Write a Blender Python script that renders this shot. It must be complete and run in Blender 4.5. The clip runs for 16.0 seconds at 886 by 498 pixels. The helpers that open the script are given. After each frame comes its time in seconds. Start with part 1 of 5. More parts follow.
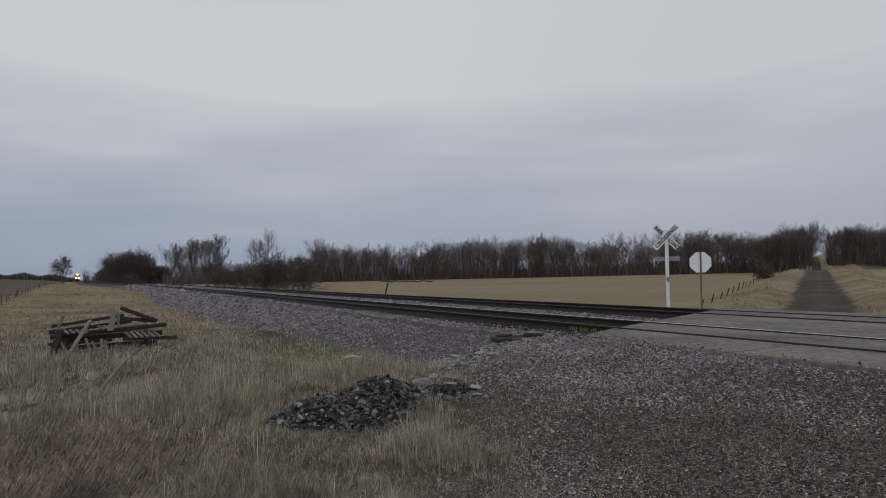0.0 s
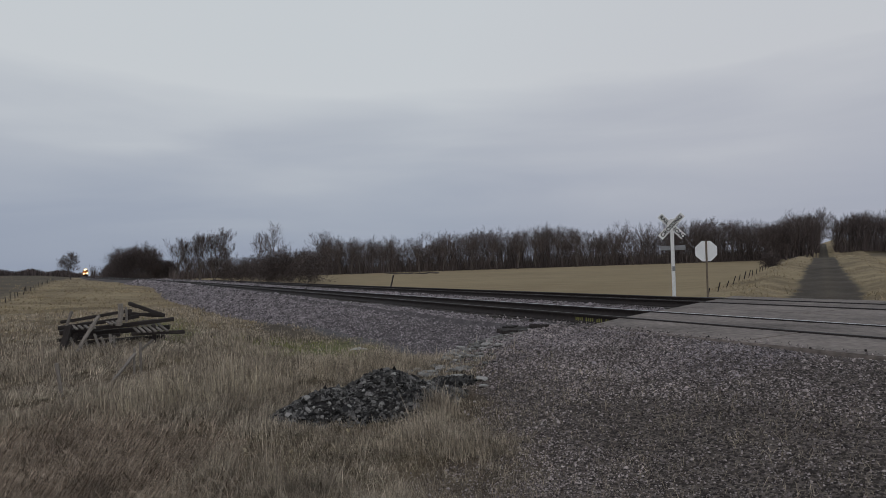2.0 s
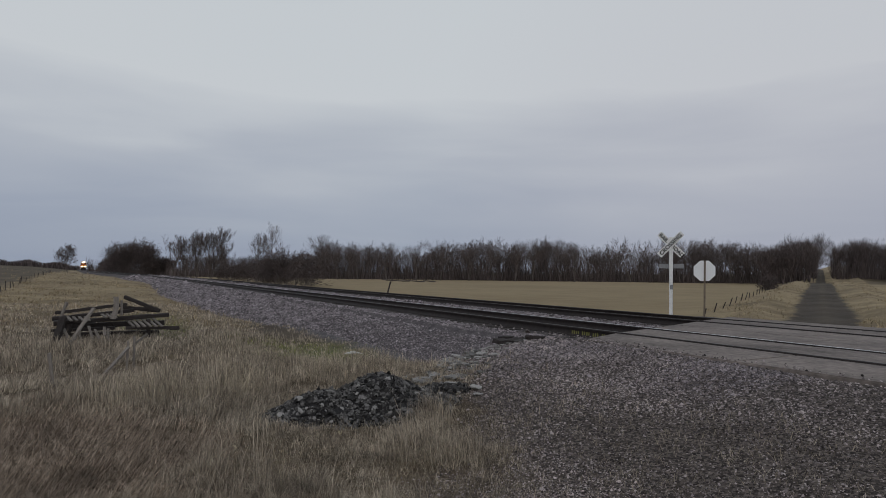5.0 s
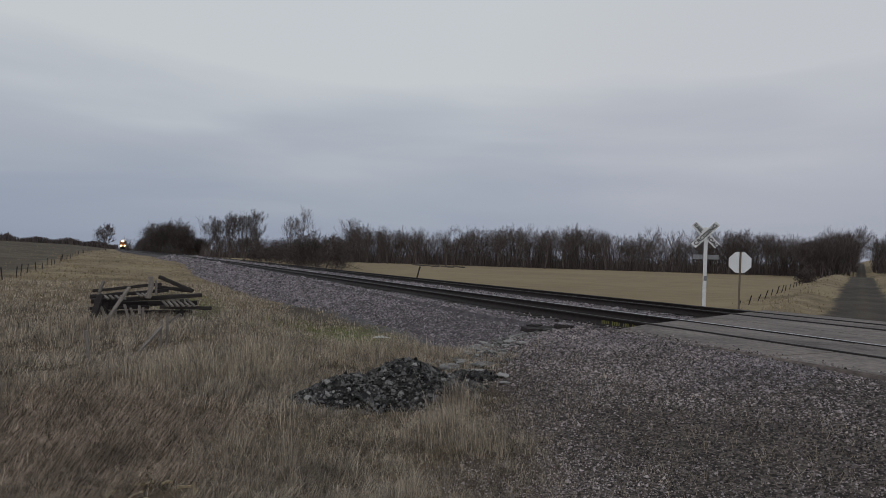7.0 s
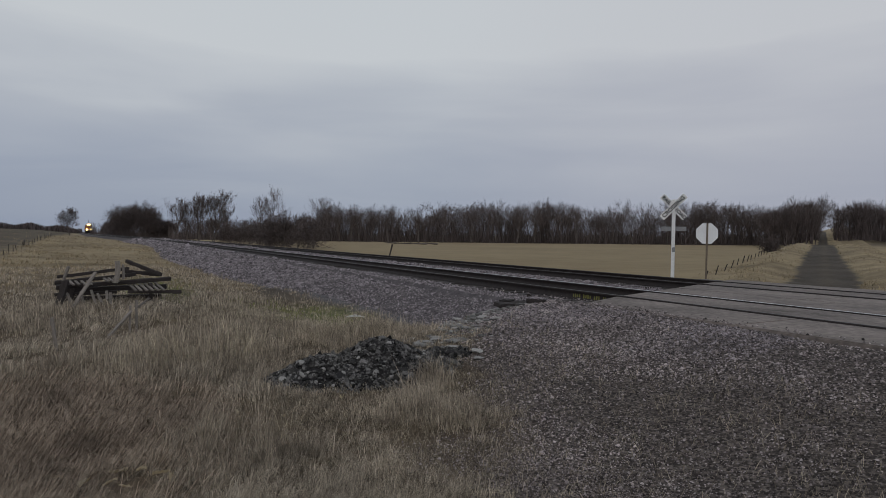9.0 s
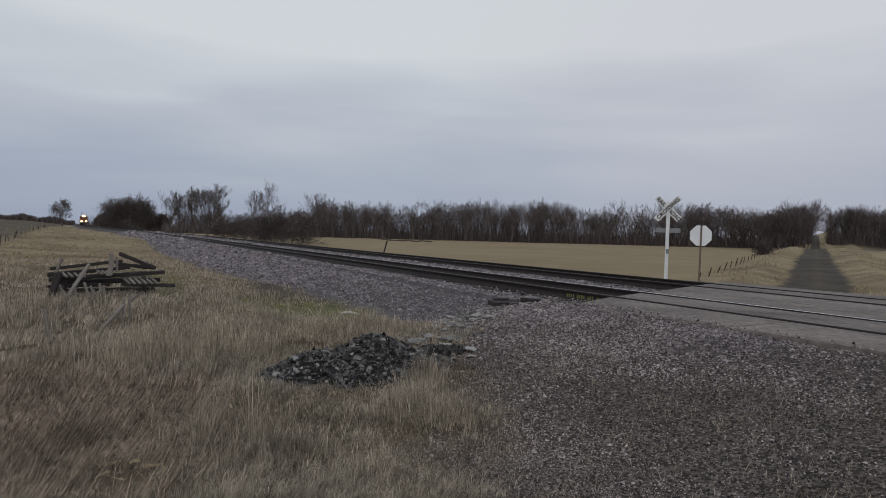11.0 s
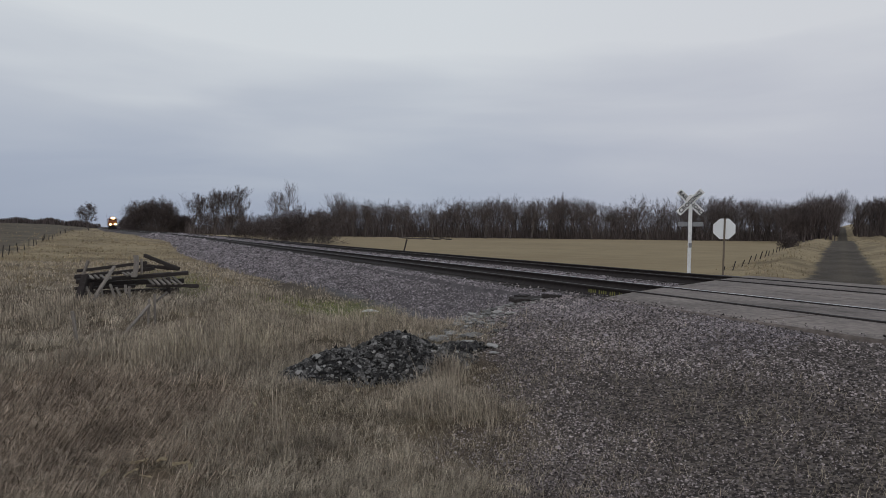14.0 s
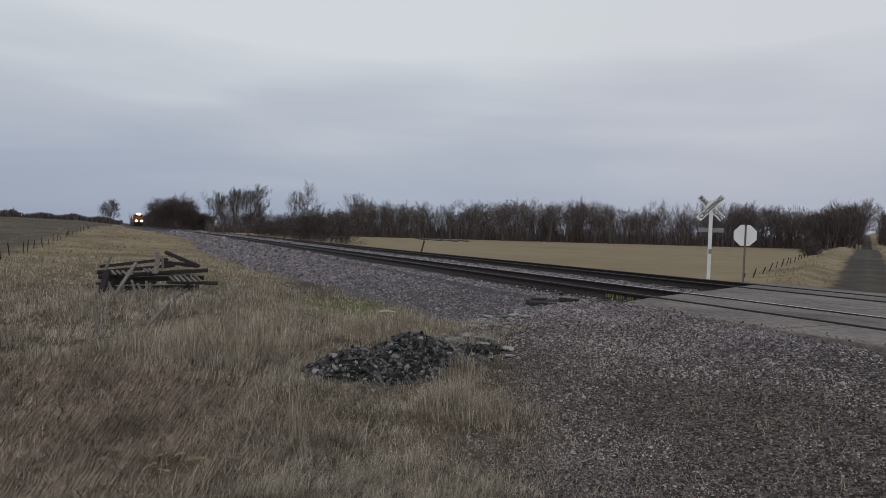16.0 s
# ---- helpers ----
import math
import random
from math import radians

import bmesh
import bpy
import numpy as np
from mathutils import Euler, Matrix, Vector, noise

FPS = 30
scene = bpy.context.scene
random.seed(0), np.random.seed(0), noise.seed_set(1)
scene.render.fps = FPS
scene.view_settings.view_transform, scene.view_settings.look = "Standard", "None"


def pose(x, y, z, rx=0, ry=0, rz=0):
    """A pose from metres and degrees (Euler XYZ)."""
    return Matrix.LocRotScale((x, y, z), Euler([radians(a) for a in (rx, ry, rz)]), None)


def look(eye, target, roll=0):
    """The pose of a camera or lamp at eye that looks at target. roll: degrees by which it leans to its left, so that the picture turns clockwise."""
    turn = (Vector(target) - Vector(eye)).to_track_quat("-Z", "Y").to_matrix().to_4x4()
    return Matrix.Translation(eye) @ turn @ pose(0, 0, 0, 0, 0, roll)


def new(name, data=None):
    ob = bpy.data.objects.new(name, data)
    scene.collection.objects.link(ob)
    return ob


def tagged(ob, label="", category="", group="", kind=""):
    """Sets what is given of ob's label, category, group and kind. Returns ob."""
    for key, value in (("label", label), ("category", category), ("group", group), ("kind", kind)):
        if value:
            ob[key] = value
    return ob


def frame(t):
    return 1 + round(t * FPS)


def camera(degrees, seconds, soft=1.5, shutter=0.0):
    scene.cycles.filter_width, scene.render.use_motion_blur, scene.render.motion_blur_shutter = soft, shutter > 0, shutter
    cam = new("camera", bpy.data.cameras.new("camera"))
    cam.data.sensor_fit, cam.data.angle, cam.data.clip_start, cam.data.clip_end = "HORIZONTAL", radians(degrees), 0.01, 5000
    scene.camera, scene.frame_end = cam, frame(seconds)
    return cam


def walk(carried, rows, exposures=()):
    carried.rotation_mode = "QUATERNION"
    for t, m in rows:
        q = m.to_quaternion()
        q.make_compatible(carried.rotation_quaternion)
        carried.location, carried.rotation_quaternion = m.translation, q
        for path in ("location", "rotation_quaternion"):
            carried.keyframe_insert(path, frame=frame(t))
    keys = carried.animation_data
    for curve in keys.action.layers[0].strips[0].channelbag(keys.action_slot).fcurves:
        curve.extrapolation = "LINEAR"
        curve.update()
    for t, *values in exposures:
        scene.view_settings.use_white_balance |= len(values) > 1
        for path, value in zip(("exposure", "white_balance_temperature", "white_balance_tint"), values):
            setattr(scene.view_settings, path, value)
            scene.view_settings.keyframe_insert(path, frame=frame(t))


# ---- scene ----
# ================= camera and its path =================
cam = camera(69.03, 16.0, soft=0.65)
PATH = [
    (0.0, pose(-0.000, -0.001, 1.600, 92.550, 0.800, -27.500)),
    (0.5, pose(-0.013, -0.012, 1.608, 91.977, 0.595, -26.859)),
    (1.0, pose(-0.013, -0.007, 1.608, 92.152, 0.560, -26.836)),
    (1.5, pose(-0.007, -0.017, 1.610, 92.088, 1.243, -26.960)),
    (2.0, pose(-0.002, -0.021, 1.612, 91.793, 1.449, -27.006)),
    (2.5, pose(-0.005, -0.012, 1.609, 91.786, 0.979, -26.902)),
    (3.0, pose(-0.008, -0.015, 1.606, 92.096, 0.291, -26.985)),
    (5.3, pose(-0.015, 0.010, 1.575, 92.611, -1.114, -27.264)),
    (5.5, pose(0.004, 0.016, 1.584, 92.149, -0.470, -27.103)),
    (6.0, pose(0.031, 0.046, 1.601, 91.656, -0.632, -25.630)),
    (6.5, pose(0.032, 0.044, 1.601, 91.404, -0.257, -24.491)),
    (7.0, pose(0.017, 0.051, 1.592, 91.248, -2.254, -24.636)),
    (7.5, pose(0.010, 0.042, 1.592, 91.006, -2.061, -25.667)),
    (8.0, pose(0.014, 0.063, 1.591, 90.071, -1.230, -25.097)),
    (8.5, pose(0.019, 0.059, 1.595, 89.728, -0.717, -25.538)),
    (9.0, pose(0.022, 0.048, 1.602, 89.255, -0.995, -27.088)),
    (9.2, pose(0.021, 0.042, 1.605, 89.134, -0.855, -27.561)),
    (11.5, pose(0.003, 0.040, 1.604, 89.127, -2.282, -27.277)),
    (12.0, pose(0.004, 0.052, 1.604, 89.352, -2.372, -26.881)),
    (12.5, pose(0.004, 0.055, 1.604, 89.242, -2.146, -26.787)),
    (13.0, pose(0.004, 0.060, 1.601, 89.134, -2.211, -26.726)),
    (13.5, pose(0.002, 0.059, 1.599, 89.065, -1.764, -26.213)),
    (14.0, pose(0.007, 0.053, 1.595, 88.817, -1.069, -25.821)),
    (14.5, pose(0.003, 0.052, 1.600, 88.935, -1.860, -25.485)),
    (15.0, pose(0.000, 0.043, 1.598, 88.953, -1.636, -25.159)),
    (15.5, pose(-0.002, 0.045, 1.601, 88.841, -2.203, -24.634)),
    (16.0, pose(-0.004, 0.043, 1.597, 88.924, -2.010, -24.274)),
]
walk(cam, PATH, exposures=((0.0, -0.05), (3.0, -0.06), (7.0, -0.09), (9.2, -0.10), (11.5, 0.12), (16.0, 0.12)))

# ================= world: overcast evening sky =================
world = bpy.data.worlds.new("overcast_sky")
scene.world = world
world.use_nodes = True
wn, wl = world.node_tree.nodes, world.node_tree.links
wn.clear()
SUN_AZ, SUN_EL = 215.0, 24.0     # degrees clockwise from +y; behind the cloud at the viewer's back
PALE_AZ = 62.0                    # the thin, pale stretch of cloud over the road


def wnode(kind, **props):
    n = wn.new(kind)
    for k, v in props.items():
        n.inputs[k].default_value = v
    return n


w_out = wn.new("ShaderNodeOutputWorld")
w_bg = wnode("ShaderNodeBackground", Strength=1.0)
w_tc = wn.new("ShaderNodeTexCoord")
w_sep = wn.new("ShaderNodeSeparateXYZ")
wl.new(w_tc.outputs["Generated"], w_sep.inputs[0])
# long soft streaks of cloud: the direction is flattened so that the streaks lie along the horizon
w_map = wn.new("ShaderNodeMapping")
w_map.inputs["Scale"].default_value = (1.1, 1.1, 6.5)
w_map.inputs["Rotation"].default_value = (radians(4), radians(-5), radians(20))
wl.new(w_tc.outputs["Generated"], w_map.inputs[0])
w_noise = wnode("ShaderNodeTexNoise", Scale=1.5, Detail=5.0, Roughness=0.45, Distortion=0.35)
wl.new(w_map.outputs[0], w_noise.inputs["Vector"])
w_add = wn.new("ShaderNodeMath")
w_add.operation = "MULTIPLY_ADD"
w_add.inputs[1].default_value = 0.27
wl.new(w_noise.outputs["Fac"], w_add.inputs[0])
wl.new(w_sep.outputs["Z"], w_add.inputs[2])
w_ramp = wn.new("ShaderNodeValToRGB")
el = w_ramp.color_ramp.elements
stops = [(0.035, (0.30, 0.33, 0.41)), (0.155, (0.285, 0.335, 0.435)), (0.235, (0.32, 0.37, 0.465)), (0.325, (0.43, 0.475, 0.545)),
         (0.41, (0.56, 0.605, 0.65)), (0.55, (0.555, 0.605, 0.65)), (0.75, (0.42, 0.47, 0.53)), (1.0, (0.34, 0.385, 0.44))]
stops = [(p, (c[0] * 1.03, c[1] * 1.005, c[2] * 0.985)) for p, c in stops]
el[0].position, el[0].color = stops[0][0], (*stops[0][1], 1)
el[1].position, el[1].color = stops[-1][0], (*stops[-1][1], 1)
for p, c in stops[1:-1]:
    e = el.new(p)
    e.color = (*c, 1)
wl.new(w_add.outputs[0], w_ramp.inputs[0])
# a warmer, paler stretch of sky low over the road
w_dot = wn.new("ShaderNodeVectorMath")
w_dot.operation = "DOT_PRODUCT"
w_dot.inputs[1].default_value = (math.sin(radians(PALE_AZ)), math.cos(radians(PALE_AZ)), 0.06)
wl.new(w_tc.outputs["Generated"], w_dot.inputs[0])
w_warm = wn.new("ShaderNodeMapRange")
w_warm.inputs["From Min"].default_value, w_warm.inputs["From Max"].default_value = 0.80, 1.0
w_warm.inputs["To Max"].default_value = 0.30
wl.new(w_dot.outputs["Value"], w_warm.inputs["Value"])
w_mix = wn.new("ShaderNodeMix")
w_mix.data_type = "RGBA"
wl.new(w_warm.outputs[0], w_mix.inputs["Factor"])
wl.new(w_ramp.outputs[0], w_mix.inputs["A"])
w_mix.inputs["B"].default_value = (0.50, 0.48, 0.53, 1)
# the clear sky above the cloud, faintly through it
w_sky = wn.new("ShaderNodeTexSky")
w_sky.sky_type = "NISHITA"
w_sky.sun_disc = False
w_sky.sun_elevation, w_sky.sun_rotation = radians(SUN_EL), radians(SUN_AZ)
w_sum = wn.new("ShaderNodeMix")
w_sum.data_type, w_sum.blend_type = "RGBA", "ADD"
w_sum.inputs["Factor"].default_value = 0.0015
wl.new(w_mix.outputs["Result"], w_sum.inputs["A"])
wl.new(w_sky.outputs[0], w_sum.inputs["B"])
wl.new(w_sum.outputs["Result"], w_bg.inputs["Color"])
wl.new(w_bg.outputs[0], w_out.inputs[0])

sun_data = bpy.data.lights.new("sun", "SUN")
sun_data.energy, sun_data.angle, sun_data.color = 0.6, radians(60), (1.0, 0.95, 0.9)
sun = new("sun", sun_data)
sun.matrix_basis = look((60 * math.sin(radians(SUN_AZ)), 60 * math.cos(radians(SUN_AZ)), 60 * math.tan(radians(SUN_EL))), (0, 0, 0))


# ================= materials =================
def material(name, base, dark=None, scale=6.0, fine=60.0, rough=0.85, metal=0.0, bump=0.3, bump_dist=0.01, island=0.0, obj=0.0, stretch=(1, 1, 1), spec=0.3):
    """A surface with broad stains and fine grain, a relief, and a change of tone from piece to piece."""
    m = bpy.data.materials.new(name)
    m.use_nodes = True
    n, l = m.node_tree.nodes, m.node_tree.links
    b = n["Principled BSDF"]
    b.inputs["Roughness"].default_value, b.inputs["Metallic"].default_value = rough, metal
    b.inputs["Specular IOR Level"].default_value = spec
    dark = dark or tuple(c * 0.6 for c in base)
    tc = n.new("ShaderNodeTexCoord")
    mp = n.new("ShaderNodeMapping")
    mp.inputs["Scale"].default_value = stretch
    l.new(tc.outputs["Object"], mp.inputs[0])
    n1, n2 = n.new("ShaderNodeTexNoise"), n.new("ShaderNodeTexNoise")
    n1.inputs["Scale"].default_value, n1.inputs["Detail"].default_value = scale, 5
    n2.inputs["Scale"].default_value, n2.inputs["Detail"].default_value = fine, 3
    for q in (n1, n2):
        l.new(mp.outputs[0], q.inputs["Vector"])
    av = n.new("ShaderNodeMath")
    av.operation = "MULTIPLY_ADD"
    av.inputs[1].default_value = 0.5
    l.new(n2.outputs["Fac"], av.inputs[0])
    half = n.new("ShaderNodeMath")
    half.operation = "MULTIPLY"
    half.inputs[1].default_value = 0.5
    l.new(n1.outputs["Fac"], half.inputs[0])
    l.new(half.outputs[0], av.inputs[2])
    rng = n.new("ShaderNodeMapRange")
    rng.inputs["From Min"].default_value, rng.inputs["From Max"].default_value = 0.33, 0.67
    l.new(av.outputs[0], rng.inputs["Value"])
    mix = n.new("ShaderNodeMix")
    mix.data_type = "RGBA"
    mix.inputs["A"].default_value, mix.inputs["B"].default_value = (*dark, 1), (*base, 1)
    l.new(rng.outputs[0], mix.inputs["Factor"])
    col = mix.outputs["Result"]
    if island or obj:
        src = n.new("ShaderNodeNewGeometry").outputs["Random Per Island"] if island else n.new("ShaderNodeObjectInfo").outputs["Random"]
        amount = island or obj
        vr = n.new("ShaderNodeMapRange")
        vr.inputs["To Min"].default_value, vr.inputs["To Max"].default_value = 1 - amount, 1 + amount
        l.new(src, vr.inputs["Value"])
        hsv = n.new("ShaderNodeHueSaturation")
        l.new(vr.outputs[0], hsv.inputs["Value"])
        l.new(col, hsv.inputs["Color"])
        col = hsv.outputs["Color"]
    l.new(col, b.inputs["Base Color"])
    if bump:
        bp = n.new("ShaderNodeBump")
        bp.inputs["Strength"].default_value, bp.inputs["Distance"].default_value = bump, bump_dist
        l.new(av.outputs[0], bp.inputs["Height"])
        l.new(bp.outputs[0], b.inputs["Normal"])
    return m


def glow(name, colour, strength):
    m = bpy.data.materials.new(name)
    m.use_nodes = True
    b = m.node_tree.nodes["Principled BSDF"]
    b.inputs["Emission Color"].default_value, b.inputs["Emission Strength"].default_value = (*colour, 1), strength
    return m


M_STEEL_DARK = material("rusty rail steel", (0.045, 0.035, 0.032), (0.018, 0.015, 0.016), 9, 80, 0.7, 0.2)
M_STEEL_BRIGHT = material("worn rail head", (0.80, 0.80, 0.80), (0.55, 0.55, 0.56), 4, 50, 0.28, 1.0, 0.05)
M_STEEL_NO_SHEEN = material("rail head coloured without sheen", (0.10, 0.09, 0.085), (0.05, 0.046, 0.045), 4, 50, 0.5, 0.8, 0.05)
M_TIE = material("creosoted wood", (0.07, 0.058, 0.05), (0.022, 0.019, 0.018), 5, 40, 0.9, obj=0.3, stretch=(1, 6, 6))
M_BALLAST = material("ballast bed", (0.155, 0.135, 0.14), (0.03, 0.026, 0.028), 3.0, 30, 0.95, bump=0.9, bump_dist=0.04)
M_STONE = material("crushed ballast stone", (0.33, 0.288, 0.30), (0.10, 0.088, 0.093), 2.5, 40, 0.92, island=0.75, spec=0.15)
M_GRAVEL = material("road gravel stone", (0.40, 0.343, 0.335), (0.09, 0.076, 0.075), 1.1, 30, 0.92, island=0.9, spec=0.15)
M_CONCRETE = material("crossing concrete", (0.285, 0.24, 0.217), (0.085, 0.071, 0.065), 0.8, 11, 0.85, obj=0.08, bump=0.4, stretch=(1.4, 0.8, 1))
M_WHITE = material("weathered white paint", (0.84, 0.84, 0.83), (0.68, 0.67, 0.66), 5, 30, 0.6, bump=0.08)
M_BLACK = material("black lettering", (0.02, 0.02, 0.022), None, 9, 60, 0.6, bump=0.0)
M_ALU = material("bare aluminium sheet", (0.80, 0.81, 0.82), (0.68, 0.69, 0.70), 4, 40, 0.5, 0.15, 0.05)
M_GREYBAR = material("dull grey plate", (0.30, 0.30, 0.305), (0.20, 0.20, 0.21), 5, 40, 0.6, 0.3, 0.05)
M_POST_RUST = material("rusted channel post", (0.25, 0.20, 0.15), (0.14, 0.11, 0.09), 8, 50, 0.8, 0.3)
M_OLDWOOD = material("weathered grey wood", (0.27, 0.24, 0.215), (0.10, 0.086, 0.077), 4, 36, 0.92, obj=0.25, stretch=(9, 9, 0.7))
M_DARKWOOD = material("dark weathered timber", (0.055, 0.045, 0.042), (0.02, 0.017, 0.017), 4, 36, 0.92, obj=0.3, stretch=(9, 9, 0.7))
M_BARK = material("bare winter bark", (0.14, 0.12, 0.108), (0.07, 0.06, 0.055), 3, 20, 0.95, bump=0.3, bump_dist=0.03)
M_TWIG = material("winter twigs", (0.135, 0.108, 0.103), (0.055, 0.044, 0.043), 0.35, 5, 0.95, bump=0.0, island=0.5)
M_GRASS = material("dry grass blades", (0.57, 0.485, 0.385), (0.135, 0.111, 0.089), 1.3, 9, 0.85, bump=0.0, island=0.7, spec=0.15)
M_GRASS_GOLD = material("golden dry grass blades", (0.44, 0.35, 0.225), (0.16, 0.125, 0.08), 0.12, 3, 0.85, bump=0.0, island=0.45, spec=0.15)
M_GRASS_GREEN = material("sparse green grass blades", (0.30, 0.32, 0.11), (0.17, 0.17, 0.07), 1.2, 8, 0.8, bump=0.0, island=0.5, spec=0.2)
M_THATCH = material("dead matted grass", (0.46, 0.39, 0.30), (0.09, 0.072, 0.056), 2.2, 9, 0.9, bump=0.0, island=0.85, spec=0.1)
M_FINES = material("broken grey and black fragments", (0.155, 0.147, 0.143), (0.014, 0.013, 0.013), 4.5, 50, 0.95, bump=0.0, island=0.9, spec=0.1)
M_GRASS_PALE = material("pale tall grass blades", (0.70, 0.61, 0.455), (0.34, 0.285, 0.20), 1.5, 9, 0.85, bump=0.0, island=0.45, spec=0.15)
M_GRASS_BROWN = material("matted red-brown grass", (0.50, 0.395, 0.305), (0.12, 0.09, 0.07), 1.6, 9, 0.9, bump=0.0, island=0.8, spec=0.1)
M_MOUND = material("dark asphalt grindings", (0.045, 0.042, 0.043), (0.015, 0.014, 0.015), 6, 60, 0.95, bump=0.9, bump_dist=0.03)
M_CHUNK = material("broken pavement chunk", (0.34, 0.325, 0.31), (0.14, 0.135, 0.13), 9, 60, 0.92, obj=0.6, bump=0.6, bump_dist=0.01)
M_ASPHALT_CHUNK = material("black asphalt chunk", (0.035, 0.034, 0.036), (0.014, 0.014, 0.015), 12, 70, 0.85, obj=0.5, bump=0.6)
M_HUSK = material("pale dry husk", (0.66, 0.57, 0.41), (0.46, 0.38, 0.27), 12, 80, 0.9, bump=0.3, stretch=(6, 1, 1))
M_LITTER = material("white litter", (0.72, 0.72, 0.68), (0.55, 0.55, 0.52), 9, 60, 0.6, bump=0.2)
M_LOCO = material("dark locomotive paint", (0.055, 0.05, 0.05), (0.03, 0.028, 0.028), 2, 20, 0.55, bump=0.05)
# orange glow around the headlights, put into the colour of nose, cab and rails
M_LOCO_GLOW_TINT = material("headlight glow painted on locomotive", (0.32, 0.11, 0.03), (0.18, 0.07, 0.03), 2, 20, 0.55, bump=0.05)
M_UNDER = material("greasy undergear", (0.03, 0.027, 0.026), (0.015, 0.014, 0.014), 5, 30, 0.8, bump=0.2)
M_GLASS_DARK = material("dark cab glass", (0.02, 0.022, 0.025), (0.012, 0.013, 0.015), 2, 10, 0.1, bump=0.0, spec=0.6)
M_LAMP = glow("burning headlight lens", (1.0, 0.52, 0.17), 22.0)
M_YELLOW = material("yellow paint marking", (0.26, 0.25, 0.06), (0.12, 0.115, 0.04), 20, 80, 0.7, bump=0.0)


# ================= shape of the land =================
def ss(a, b, v):
    v = np.clip((np.asarray(v, float) - a) / (b - a), 0, 1)
    return v * v * (3 - 2 * v)


_yy = np.arange(-300.0, 1200.0, 5.0)
_cc = np.interp(_yy, [-300, 70, 110, 150, 200, 250, 305, 360, 500, 1200], [0, 0, -0.7, -3.6, -8.8, -14.1, -17.0, -20.3, -27.3, -62])
for _ in range(3):
    _cc = np.convolve(np.pad(_cc, 3, mode="edge"), np.ones(7) / 7, mode="valid")


def bend(y):
    """Sideways shift of the railway at y: straight at the crossing, then bending away to the left."""
    return np.interp(y, _yy, _cc)


def rail_z(y):
    """Height of the rail heads: level at the crossing, climbing gently beyond."""
    y = np.asarray(y, float)
    return 0.6 + 0.0052 * 30 * np.logaddexp(0, (y - 75) / 30)


RAIL_A, RAIL_B, RAIL_C, RAIL_D = 8.63, 10.13, 13.43, 14.93
ROAD_DIR = np.array((0.844, 0.536))
ROAD_N = np.array((-0.536, 0.844))       # towards the left of the road


def road_side(x, y):
    """Metres to the left of the road's middle, and along it."""
    return x * ROAD_N[0] + (y + 0.1) * ROAD_N[1], x * ROAD_DIR[0] + (y + 0.1) * ROAD_DIR[1]


def wob(x, y, s, k=0.0):
    """Smooth uneven ground, a sum of turned waves."""
    x, y = np.asarray(x, float), np.asarray(y, float)
    v = 0
    for i, (a, f) in enumerate(((0.3, 1.0), (1.7, 1.31), (2.9, 1.77), (4.1, 2.3), (5.3, 3.1))):
        v = v + np.sin((x * math.cos(a + k) + y * math.sin(a + k)) * f / s + i * 2.1 + 3 * np.sin((x * math.sin(a * 2 + k) - y * math.cos(a * 2 + k)) * 0.37 * f / s + k)) / (1 + 0.6 * i)
    return v / 2.2


def toe(y):
    """Foot of the ballast slope on the near side."""
    return np.interp(y, [0, 12, 18, 24, 31, 48, 90, 200], [5.4, 5.2, 5.3, 4.4, 3.9, 3.1, 5.0, 6.8])


